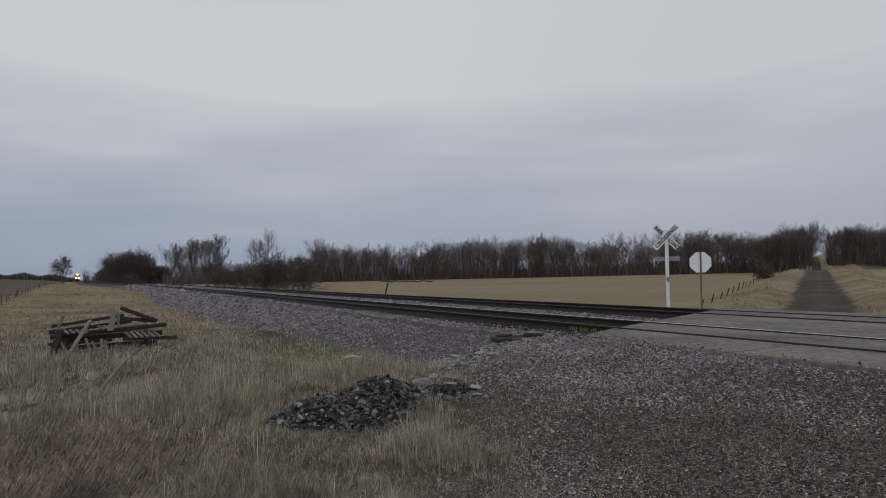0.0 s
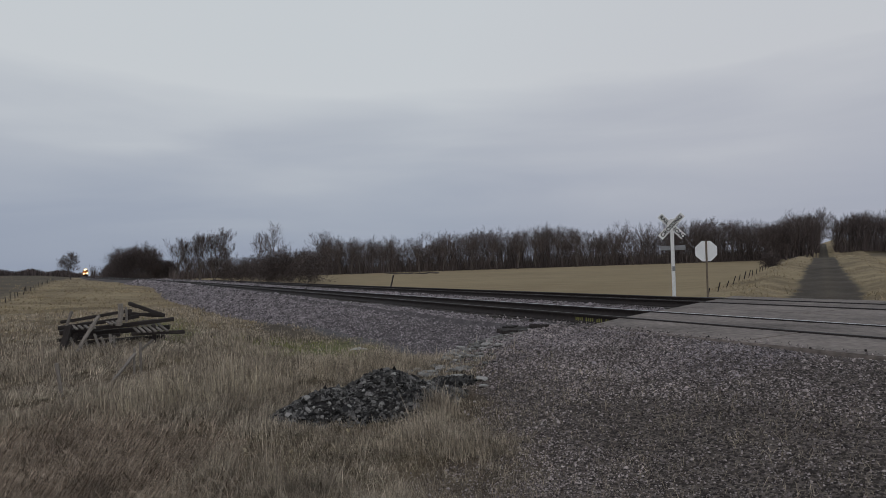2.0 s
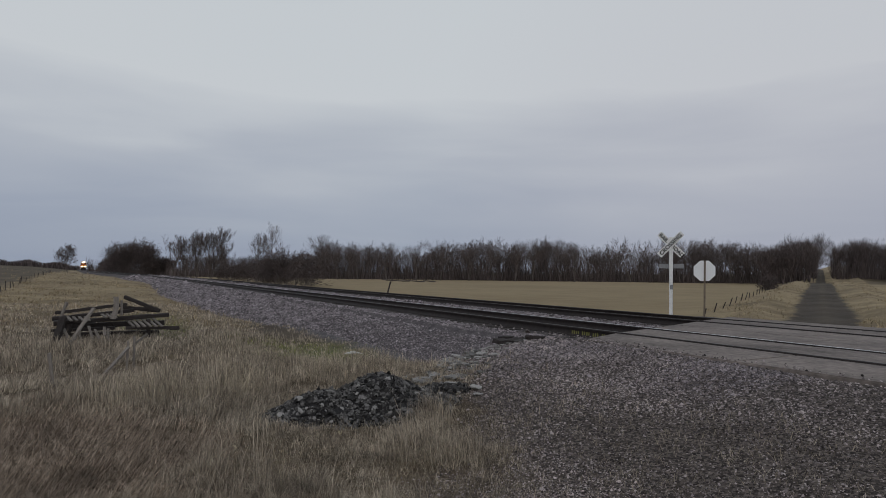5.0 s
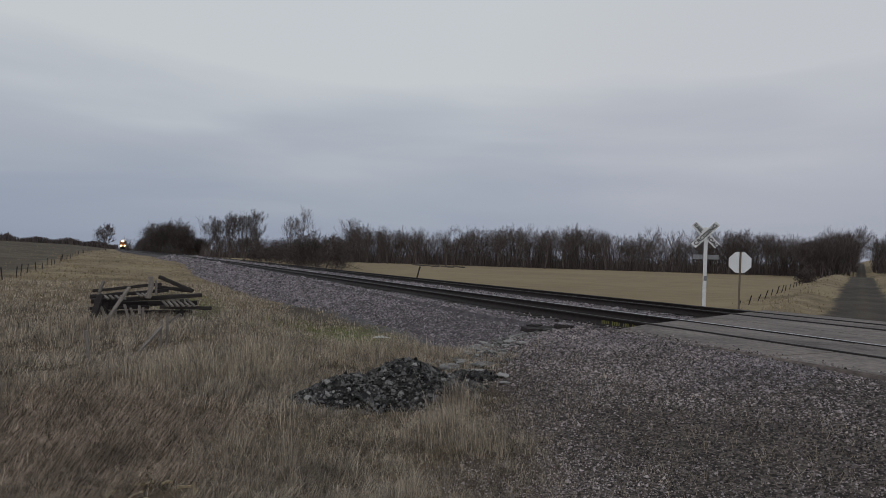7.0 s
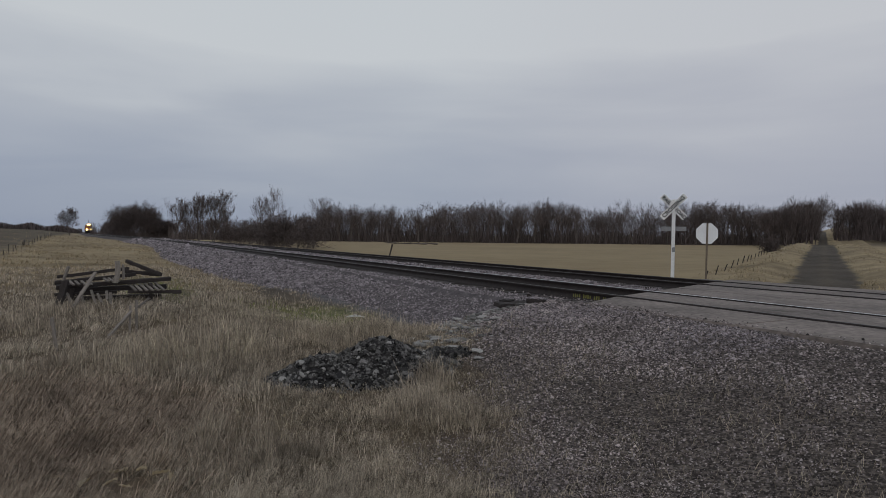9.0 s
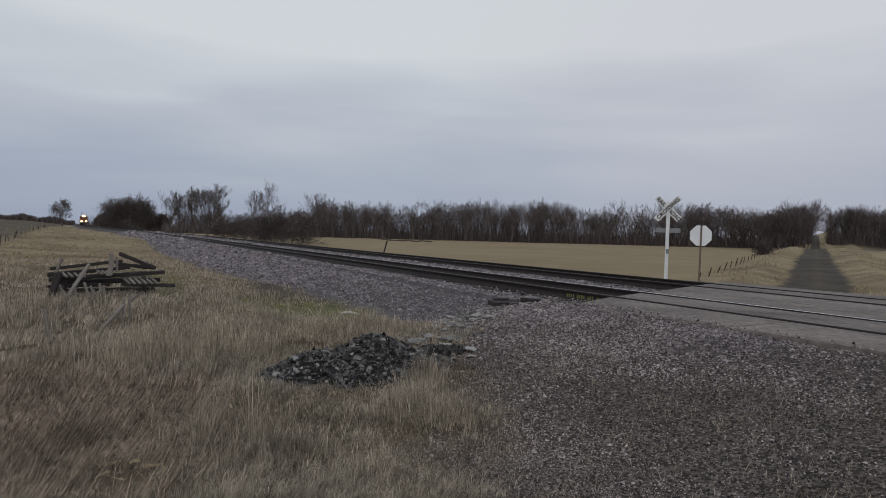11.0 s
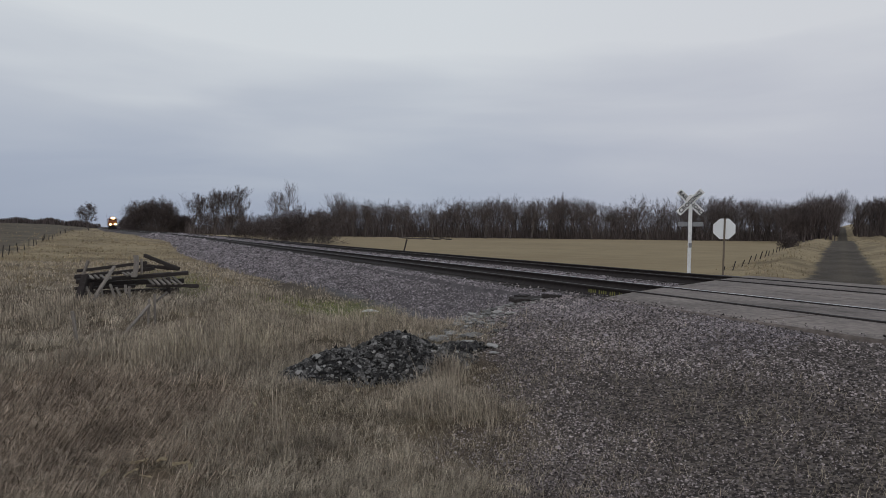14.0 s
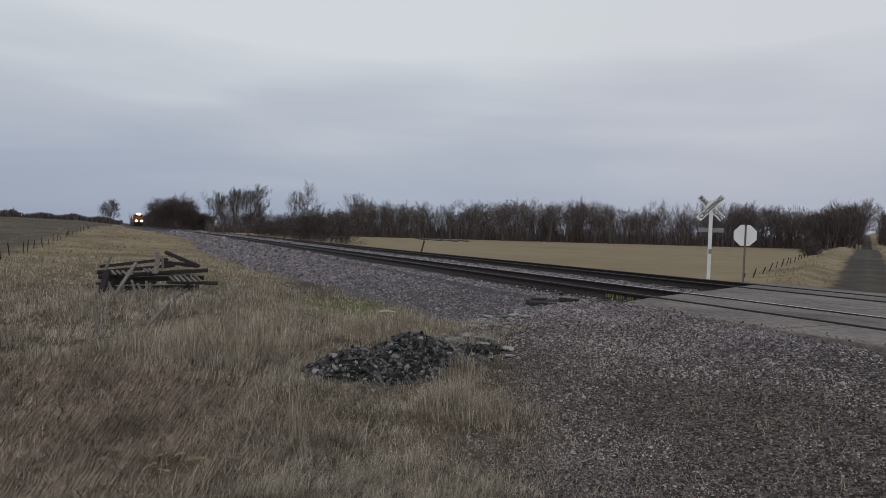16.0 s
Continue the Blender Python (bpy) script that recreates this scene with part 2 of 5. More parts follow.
def land(x, y, verges=1.0):
    x, y = np.asarray(x, float), np.asarray(y, float)
    u = x - bend(y)
    rz = rail_z(y) - 0.6
    d, s = road_side(x, y)
    left = rz + 0.085 * np.clip(4 - u, 0, 24) * ss(25, 130, y) + 0.05 * wob(x, y, 1.7) + 0.05 * wob(x, y, 5.0, 1.0)
    left = left + 0.25 * ss(30, 80, y) * wob(x, y, 14, 2.0)
    left = left + 0.2 * np.exp(-((x - 0.2) / 2.6) ** 2 - ((y - 15.6) / 2.4) ** 2)
    left = left - 0.18 * np.exp(-((u - 4.3) / 1.3) ** 2) * ss(9.5, 13, y)
    right = -0.5 + rz * 0.8 + 0.0058 * np.clip(u - 20, 0, None) + 0.00004 * np.clip(u - 110, 0, 400) ** 2
    right = right + 0.10 * wob(x, y, 22, 0.5) * ss(30, 120, u) * ss(12, 40, np.abs(d))
    # the lane climbs to a crest, dips behind it and climbs again far off
    along = np.exp(-(np.abs(d) / np.where(d > 0, 8.0, 26.0)) ** 4)
    right = right + along * (0.021 * np.clip(s - 29, 0, 86) * (1 - ss(122, 185, s)) + 0.028 * np.clip(s - 215, 0, 300))
    # verges beside the lane beyond the crossing
    right = right + verges * ss(22, 30, u) * (0.30 * np.exp(-((np.abs(d) - 3.3) / 0.9) ** 2) - 0.5 * np.exp(-((d + 7.5) / 1.6) ** 2) + 0.5 * ss(-9, -12, d))
    right = right + ss(22, 30, u) * 0.05 * wob(x, y, 1.2, 2) * ss(9, 4, np.abs(d))
    side = ss(9, 14, u)
    z = left * (1 - side) + right * side
    # cut under the ballast
    z = z - 0.35 * ss(5.4, 8.5, u) * (1 - ss(15.5, 18, u))
    # the road climbs to the crossing and falls away beyond it
    ramp = np.maximum(0.54 * ss(1.8, 7.2, x), 0) * (1 - ss(15.9, 26, x))
    ramp = ramp + right * ss(15.9, 26, x) + (-0.30) * ss(7.2, 8.0, x) * (1 - ss(15.4, 16.2, x))
    ramp = ramp + 0.016 * wob(x, y, 0.6, 3.0) + 0.02 * wob(x, y, 1.6, 4.0)
    near_w = 1 - ss(3.4 + 0.9 * ss(3, 7, x), 6.2 + 1.0 * ss(3, 7, x), np.abs(d) + 2.6 * ss(15.2, 17.5, x))
    z = z * (1 - near_w) + ramp * near_w
    return z


def link_mesh(name, verts, faces, mat, smooth=False, parent=None, label=""):
    me = bpy.data.meshes.new(name)
    verts, faces = np.asarray(verts, np.float32), np.asarray(faces, np.int32)
    k = faces.shape[1]
    me.vertices.add(len(verts))
    me.vertices.foreach_set("co", verts.ravel())
    me.loops.add(faces.size)
    me.loops.foreach_set("vertex_index", faces.ravel())
    me.polygons.add(len(faces))
    me.polygons.foreach_set("loop_start", np.arange(0, faces.size, k, dtype=np.int32))
    me.polygons.foreach_set("loop_total", np.full(len(faces), k, np.int32))
    me.update(calc_edges=True)
    me.validate()
    if smooth:
        me.polygons.foreach_set("use_smooth", np.ones(len(me.polygons), bool))
    if mat:
        me.materials.append(mat)
    ob = new(name, me)
    if parent:
        ob.parent = parent
    if label:
        ob["label"] = label
    return ob


def part(name, bm, mat, parent=None, label="", m=None):
    me = bpy.data.meshes.new(name)
    bm.to_mesh(me)
    bm.free()
    me.materials.append(mat)
    ob = new(name, me)
    if parent:
        ob.parent = parent
    if m is not None:
        ob.matrix_basis = m
    if label:
        ob["label"] = label
    return ob


def box(sx, sy, sz, bevel=0.0, jitter=0.0, cut=0, rng=random):
    """A block with softened, slightly uneven edges."""
    bm = bmesh.new()
    bmesh.ops.create_cube(bm, size=1.0)
    bmesh.ops.scale(bm, vec=(sx, sy, sz), verts=bm.verts)
    if cut:
        long = max(range(3), key=lambda i: (sx, sy, sz)[i])
        es = [e for e in bm.edges if abs(abs((e.verts[0].co - e.verts[1].co)[long]) - (sx, sy, sz)[long]) < 1e-5]
        bmesh.ops.subdivide_edges(bm, edges=es, cuts=cut)
    if bevel:
        bmesh.ops.bevel(bm, geom=list(bm.edges), offset=bevel, segments=1, affect="EDGES")
    if jitter:
        for v in bm.verts:
            v.co += Vector((rng.uniform(-1, 1), rng.uniform(-1, 1), rng.uniform(-1, 1))) * jitter
    return bm


def empty(name, m, label, category, group="", kind=""):
    ob = new(name)
    ob.empty_display_size = 0.2
    ob.matrix_basis = m
    return tagged(ob, label, category, group, kind)


# ================= ground =================
def axis(fine0, fine1, step, far0, far1, grow=1.12):
    mid = np.arange(fine0, fine1 + 1e-6, step)
    out, s, v = [], step, fine1
    while v < far1:
        s *= grow
        v += s
        out.append(v)
    lo, s, v = [], step, fine0
    while v > far0:
        s *= grow
        v -= s
        lo.append(v)
    return np.concatenate([lo[::-1], mid, out])


def ground_masks(x, y):
    """How much of each cover lies at a place: gravel, ballast fines, field stubble, bare dark soil, green shoots, dry grass tone."""
    u = x - bend(y)
    d, s = road_side(x, y)
    n1, n2 = wob(x, y, 0.9, 1.0), wob(x, y, 0.35, 2.0)
    edge = np.interp(x, [-5, 0, 2.74, 3.65, 3.8, 5.0, 7.3], [1.4, 1.6, 1.95, 3.0, 4.0, 5.6, 6.5]) + 0.55 * n1 + 0.4 * n2
    gravel = ss(0.8, -0.9, d - edge) * ss(-9, -5, d) * (x < 15)
    lane_edge = 1.5 + 0.22 * n1 + 0.1 * n2
    lane = ss(0.25, -0.25, np.abs(d) - lane_edge) * (u > 16.5) * (1 - 0.08 * np.exp(-((d + 0.1) / 0.32) ** 2))
    ballast = ss(-0.35, 0.25, u - toe(y) + 0.25 * n1) * ss(0.4, -0.4, u - 19 + 0.3 * n1)
    field = ss(24, 25, u + 0.3 * n1) * ss(5.0, 6.5, d + 0.5 * n1)
    soil = ss(-14, -17, d + n1) * ss(26, 30, u) * 0.8
    soil = np.maximum(soil, 0.8 * ss(0.4, -1.2, x + 4.6 + 0.036 * y + 0.5 * n1) * ss(20, 27, y))
    soil = np.maximum(soil, 0.85 * np.exp(-(((u - 4.6) / 0.9) ** 2 + ((y - 20.5) / 3.2) ** 2)) * (u < 9))
    green = np.exp(-(((x - 4.2) / 1.5) ** 2 + ((y - 14.0) / 2.6) ** 2)) + 0.7 * np.exp(-(((x - 1.2) / 1.0) ** 2 + ((y - 21) / 5.0) ** 2))
    gold = np.maximum(ss(17, 30, y) * (u < 9), ss(18.5, 24, u)) * np.clip(0.8 + 0.35 * wob(x, y, 2.2, 5.0) + 0.3 * n1, 0.15, 1)
    return gravel, ballast, field, np.maximum(soil, lane), np.clip(green, 0, 1), gold


def build_ground():
    xs = axis(-9, 20, 0.2, -2600, 2600)
    ys = axis(1.0, 32, 0.2, -2600, 2600)
    X, Y = np.meshgrid(xs, ys)
    D0, S0 = road_side(X, Y)
    Z = land(X, Y, 1 - ss(40, 60, S0)) - 0.5 * ss(6, 3.5, np.abs(D0 + 2)) * ss(30, 40, S0)
    Z = np.where(np.hypot(X, Y) > 700, np.minimum(Z, 7.0), Z)
    nx, ny = len(xs), len(ys)
    idx = np.arange(nx * ny).reshape(ny, nx)
    faces = np.stack([idx[:-1, :-1], idx[:-1, 1:], idx[1:, 1:], idx[1:, :-1]], -1).reshape(-1, 4)
    ob = link_mesh("ground", np.stack([X, Y, Z], -1).reshape(-1, 3), faces, None, True)
    # the lane beyond the crossing with its verges and ditch, in finer steps, a hand above the open ground
    sv = np.concatenate([np.arange(21, 60, 0.4), np.arange(60, 120, 1.0), np.arange(120, 420, 4.0)])
    dv = np.concatenate([np.arange(-13, -4, 0.4), np.arange(-4, 4.01, 0.16), np.arange(4.3, 7.2, 0.3)])
    S, D = np.meshgrid(sv, dv, indexing="ij")
    LX, LY = S * ROAD_DIR[0] + D * ROAD_N[0], S * ROAD_DIR[1] + D * ROAD_N[1] - 0.1
    shoulder = ss(-13, -11.5, D) * ss(7.1, 6.0, D) * ss(21, 23, S)
    LZ = land(LX, LY) - 0.05 + shoulder * (0.13 + 0.03 * wob(LX, LY, 0.5, 1.3) * ss(1.6, 2.4, np.abs(D)) + 0.05 * ss(0.0, 1.0, 1 - np.abs(np.abs(D) - 2.4)))
    LZ = LZ - shoulder * 0.04 * np.exp(-((np.abs(D) - 0.85) / 0.3) ** 2)
    li = np.arange(S.size).reshape(S.shape)
    lf = np.stack([li[:-1, :-1], li[1:, :-1], li[1:, 1:], li[:-1, 1:]], -1).reshape(-1, 4)[:, ::-1]
    lane = link_mesh("road", np.stack([LX, LY, LZ], -1).reshape(-1, 3), lf, None, True)
    tagged(lane, "narrow dark dirt lane between pale grass verges", "road", kind="structure")
    for name, v in zip(("gravel", "ballast", "field", "soil", "green", "gold"), ground_masks(LX, LY)):
        a = lane.data.attributes.new(name, "FLOAT", "POINT")
        a.data.foreach_set("value", np.broadcast_to(v, LX.shape).astype(np.float32).ravel())
    for name, v in zip(("gravel", "ballast", "field", "soil", "green", "gold"), ground_masks(X, Y)):
        a = ob.data.attributes.new(name, "FLOAT", "POINT")
        a.data.foreach_set("value", np.broadcast_to(v, X.shape).astype(np.float32).ravel())
    m = bpy.data.materials.new("open ground")
    m.use_nodes = True
    n, l = m.node_tree.nodes, m.node_tree.links
    b = n["Principled BSDF"]
    b.inputs["Roughness"].default_value = 0.95
    b.inputs["Specular IOR Level"].default_value = 0.15
    tc = n.new("ShaderNodeTexCoord")

    def noise_of(scale, detail=4, rough=0.6, stretch=None):
        q = n.new("ShaderNodeTexNoise")
        q.inputs["Scale"].default_value, q.inputs["Detail"].default_value, q.inputs["Roughness"].default_value = scale, detail, rough
        src = tc.outputs["Object"]
        if stretch:
            mp = n.new("ShaderNodeMapping")
            mp.inputs["Scale"].default_value = stretch
            l.new(src, mp.inputs[0])
            src = mp.outputs[0]
        l.new(src, q.inputs["Vector"])
        return q.outputs["Fac"]

    def ramp(fac, *cols):
        r = n.new("ShaderNodeValToRGB")
        e = r.color_ramp.elements
        e[0].position, e[0].color = cols[0][0], (*cols[0][1], 1)
        e[1].position, e[1].color = cols[-1][0], (*cols[-1][1], 1)
        for p, c in cols[1:-1]:
            q = e.new(p)
            q.color = (*c, 1)
        l.new(fac, r.inputs[0])
        return r.outputs[0]

    def mixed(fac, a, c):
        q = n.new("ShaderNodeMix")
        q.data_type = "RGBA"
        l.new(fac, q.inputs["Factor"])
        l.new(a, q.inputs["A"])
        l.new(c, q.inputs["B"])
        return q.outputs["Result"]

    def mask(name):
        q = n.new("ShaderNodeAttribute")
        q.attribute_name = name
        return q.outputs["Fac"]

    def blend2(a, c, w):
        q = n.new("ShaderNodeMath")
        q.operation = "MULTIPLY_ADD"
        q.inputs[1].default_value = w
        l.new(a, q.inputs[0])
        h = n.new("ShaderNodeMath")
        h.operation = "MULTIPLY"
        h.inputs[1].default_value = 1 - w
        l.new(c, h.inputs[0])
        l.new(h.outputs[0], q.inputs[2])
        return q.outputs[0]

    fine, mid, broad = noise_of(38, 5), noise_of(3.2, 5), noise_of(0.22, 4)
    far = noise_of(0.03, 5)
    grassn = blend2(blend2(fine, mid, 0.5), broad, 0.62)
    grass = ramp(grassn, (0.30, (0.035, 0.026, 0.019)), (0.46, (0.085, 0.062, 0.043)), (0.58, (0.165, 0.125, 0.083)), (0.72, (0.29, 0.225, 0.145)))
    greens = ramp(blend2(fine, mid, 0.5), (0.35, (0.07, 0.075, 0.03)), (0.65, (0.19, 0.20, 0.085)))
    peb = n.new("ShaderNodeTexVoronoi")
    peb.inputs["Scale"].default_value = 48
    l.new(tc.outputs["Object"], peb.inputs["Vector"])
    sep = n.new("ShaderNodeSeparateColor")
    l.new(peb.outputs["Color"], sep.inputs[0])
    # gravel ground darkened: the shade in crevices between stones is in this colour
    gravel = ramp(blend2(sep.outputs[0], blend2(mid, broad, 0.5), 0.55), (0.2, (0.022, 0.018, 0.017)), (0.5, (0.082, 0.068, 0.062)), (0.8, (0.22, 0.185, 0.165)))
    ballast = ramp(blend2(sep.outputs[1], mid, 0.5), (0.25, (0.05, 0.046, 0.05)), (0.75, (0.19, 0.175, 0.18)))
    field = ramp(blend2(noise_of(9, 4), blend2(broad, far, 0.5), 0.25), (0.35, (0.225, 0.17, 0.10)), (0.65, (0.335, 0.262, 0.158)))
    soil = ramp(blend2(fine, broad, 0.4), (0.35, (0.04, 0.033, 0.027)), (0.65, (0.108, 0.09, 0.073)))
    golden = ramp(blend2(blend2(fine, mid, 0.5), broad, 0.7), (0.32, (0.15, 0.115, 0.07)), (0.5, (0.31, 0.243, 0.148)), (0.68, (0.43, 0.347, 0.222)))
    c = mixed(mask("gold"), grass, golden)
    c = mixed(mask("green"), c, greens)
    c = mixed(mask("field"), c, field)
    c = mixed(mask("soil"), c, soil)
    c = mixed(mask("ballast"), c, ballast)
    c = mixed(mask("gravel"), c, gravel)
    l.new(c, b.inputs["Base Color"])
    bp = n.new("ShaderNodeBump")
    bp.inputs["Strength"].default_value, bp.inputs["Distance"].default_value = 0.8, 0.03
    l.new(blend2(fine, mid, 0.5), bp.inputs["Height"])
    bp2 = n.new("ShaderNodeBump")
    bp2.invert = True
    bp2.inputs["Distance"].default_value = 0.02
    l.new(peb.outputs["Distance"], bp2.inputs["Height"])
    l.new(mask("gravel"), bp2.inputs["Strength"])
    l.new(bp.outputs[0], bp2.inputs["Normal"])
    l.new(bp2.outputs[0], b.inputs["Normal"])
    ob.data.materials.append(m)
    lane.data.materials.append(m)
    return tagged(ob, "dry winter grass, gravel and pale stubble field", "ground", kind="structure")


ground = build_ground()


# ================= railway =================
def sweep(name, prof, ys, mat, parent=None, label="", dz=0.0, closed=True, jitter=None, smooth=False):
    """A profile (u, height over the rail-head level) drawn along the bending line."""
    prof = np.asarray(prof, float)
    k = len(prof)
    ys = np.asarray(ys, float)
    U = np.tile(prof[:, 0], (len(ys), 1)) + bend(ys)[:, None]
    Zs = np.tile(prof[:, 1], (len(ys), 1)) + rail_z(ys)[:, None] + dz
    Y = np.tile(ys[:, None], (1, k))
    if jitter is not None:
        U, Zs = jitter(U, Y, Zs)
    v = np.stack([U, Y, Zs], -1).reshape(-1, 3)
    idx = np.arange(len(ys) * k).reshape(len(ys), k)
    a, b = idx[:, :], np.roll(idx, -1, axis=1)
    if not closed:
        a, b = idx[:, :-1], idx[:, 1:]
    f = np.stack([a[:-1], b[:-1], b[1:], a[1:]], -1).reshape(-1, 4)
    return link_mesh(name, v, f, mat, smooth, parent, label)


TRACK_Y = np.concatenate([np.arange(-40, 40, 4.0), np.arange(40, 640, 8.0)])


def rail_profile(u):
    h = [(0.076, -0.186), (0.076, -0.175), (0.014, -0.150), (0.010, -0.050), (0.037, -0.035), (0.037, -0.006), (0.028, -0.0015)]
    return [(u + a, b) for a, b in h] + [(u - a, b) for a, b in reversed(h)]


def bed_z(u, y):
    """Top of the ballast at u beside the line, relative to the rail heads."""
    t = toe(y)
    foot = land(t + bend(y), y) - rail_z(y) - 0.04
    return np.where(u < 7.4, foot + (-0.235 - foot) * np.clip((u - t) / (7.4 - t), -0.2, 1),
                    np.where(u > 16.2, -0.235 - (u - 16.2) * 0.36, -0.20))


def BED(U, Y):
    """Height of the finished ballast surface."""
    U, Y = np.asarray(U, float), np.asarray(Y, float)
    Z = bed_z(U, Y) + rail_z(Y)
    bump = 0.02 * wob(U, Y, 0.8, 1.5) + 0.03 * wob(U, Y, 1.6, 0.2)
    Z = Z + bump * np.where((U > 7.9) & (U < 15.7), 0.5, 1.0)
    # below the ground at its foot, and under the crossing
    G = land(U + bend(Y), Y)
    Z = np.where(U < toe(Y) + 0.3, np.minimum(Z, G + 0.5 * np.clip(U - toe(Y), -0.5, 0.3) + 0.02), Z)
    Z = np.where((U < 7.3) & (Y < 10.5), np.minimum(Z, G - 0.05 + 0.3 * ss(9.2, 10.5, Y)), Z)
    slab = (Y < 9.3 + 0.478 * (U - 7.3)) & (Y > -14)
    return np.where(slab & (U > 6.8) & (U < 17), np.minimum(Z, rail_z(Y) - 0.33), Z)


def build_bed():
    ys = np.concatenate([np.arange(-40, 4, 2.0), np.arange(4, 40, 0.25), np.arange(40, 120, 1.0), np.arange(120, 640, 8.0)])
    us = np.concatenate([np.linspace(2.0, 7.4, 26), np.linspace(7.6, 16.2, 30), np.linspace(16.6, 20, 8)])
    Y, U = np.meshgrid(ys, us, indexing="ij")
    Z = BED(U, Y)
    v = np.stack([U + bend(Y), Y, Z], -1).reshape(-1, 3)
    idx = np.arange(Y.size).reshape(Y.shape)
    f = np.stack([idx[:-1, :-1], idx[1:, :-1], idx[1:, 1:], idx[:-1, 1:]], -1).reshape(-1, 4)[:, ::-1]
    return tagged(link_mesh("ballast_bed", v, f, M_BALLAST, True), "grey crushed-stone ballast bank under the tracks", "ballast", kind="structure")


build_bed()


def build_track(ra, rb, label):
    tr = empty("railway_track", pose(0, 0, 0), label, "railway track", "parallel tracks")
    for u in (ra, rb):
        r = sweep("rail", rail_profile(u), TRACK_Y, M_STEEL_DARK, tr, "rust-dark steel rail")
        # rail A is worn like B; its weaker sky reflection is put into the colour
        sweep("rail_head", [(u + 0.028, -0.0018), (u + 0.026, 0.001), (u - 0.026, 0.001), (u - 0.028, -0.0018)], TRACK_Y, M_STEEL_BRIGHT if u == RAIL_B else M_STEEL_NO_SHEEN, r, "worn running surface")
    mid = (ra + rb) / 2
    bm = box(2.6, 0.23, 0.17, 0.012, 0.006, 3)
    first = part("tie", bm, M_TIE, tr)
    rng = random.Random(5)
    far_v, far_f = [], []
    y, i = -4.0, 0
    while y < 420:
        x, z = mid + float(bend(y)) + rng.uniform(-0.04, 0.04), float(rail_z(y)) - 0.186 - 0.087 + rng.uniform(-0.006, 0.004)
        if i < 150:
            m = pose(x, y, z, 0, 0, rng.uniform(-1, 1))
            if i == 0:
                first.matrix_basis = m
            else:
                o = first.copy()
                scene.collection.objects.link(o)
                o.matrix_basis = m
        else:
            k = len(far_v)
            far_v += [(x + a * 1.3, y + b * 0.115, z + c * 0.085) for a in (-1, 1) for b in (-1, 1) for c in (-1, 1)]
            far_f += [(k, k + 1, k + 3, k + 2), (k + 4, k + 6, k + 7, k + 5), (k, k + 4, k + 5, k + 1), (k + 2, k + 3, k + 7, k + 6), (k + 1, k + 5, k + 7, k + 3)]
        y += 0.52
        i += 1
    tagged(link_mesh("far_ties", far_v, far_f, M_TIE, parent=tr), kind="stuff")
    return tr


near_track = build_track(RAIL_A, RAIL_B, "steel rails on dark wooden ties through the crossing")
far_track = build_track(RAIL_C, RAIL_D, "rust-dark rails on wooden ties beside the field")


# ================= concrete crossing =================
def build_crossing():
    cr = empty("level_crossing", pose(0, 0, 0), "worn grey concrete panels of a country level crossing", "crossing", kind="structure")
    rng = random.Random(9)
    strips = [(7.28, RAIL_A - 0.055), (RAIL_A + 0.085, RAIL_B - 0.08), (RAIL_B + 0.055, 11.76), (11.775, RAIL_C - 0.055), (RAIL_C + 0.075, RAIL_D - 0.075), (RAIL_D + 0.055, 16.35)]
    for i, (u0, u1) in enumerate(strips):
        y0 = 8.85 + 0.478 * (u0 - 7.3)
        y1 = 8.85 + 0.478 * (u1 - 7.3)
        n = 5
        length = 3.05
        for k in range(n):
            a0, a1 = (y0, y1) if k == 0 else (y0 - k * length, y0 - k * length)
            b0 = b1 = y0 - (k + 1) * length + 0.012
            top = 0.597 + rng.uniform(-0.006, 0.002)
            edge = -0.03 if i == 0 else 0.0
            bm = bmesh.new()
            vs = [bm.verts.new(p) for p in ((u0, b0, 0.34), (u1, b1, 0.34), (u1, a1, 0.34), (u0, a0, 0.34),
                                            (u0, b0, top + edge), (u1, b1, top), (u1, a1, top), (u0, a0, top + edge))]
            for f in ((3, 2, 1, 0), (4, 5, 6, 7), (0, 1, 5, 4), (1, 2, 6, 5), (2, 3, 7, 6), (3, 0, 4, 7)):
                bm.faces.new([vs[j] for j in f])
            bmesh.ops.bevel(bm, geom=[e for e in bm.edges if all(v.co.z > 0.4 for v in e.verts)], offset=0.015, segments=2, affect="EDGES")
            part("concrete_panel", bm, M_CONCRETE, cr)
    return cr


build_crossing()


# ================= signs =================
def letters(text, size, mat, parent, m, name="lettering", space=1.0):
    cu = bpy.data.curves.new(name, "FONT")
    cu.body, cu.size, cu.align_x, cu.align_y, cu.extrude = text, size, "CENTER", "CENTER", 0.002
    cu.space_character = space
    cu.offset = 0.008
    tmp = bpy.data.objects.new("tmp", cu)
    scene.collection.objects.link(tmp)
    me = bpy.data.meshes.new_from_object(tmp.evaluated_get(bpy.context.evaluated_depsgraph_get()))
    bpy.data.objects.remove(tmp)
    me.materials.clear()
    me.materials.append(mat)
    ob = new(name, me)
    ob.parent = parent
    ob.matrix_basis = m
    return ob


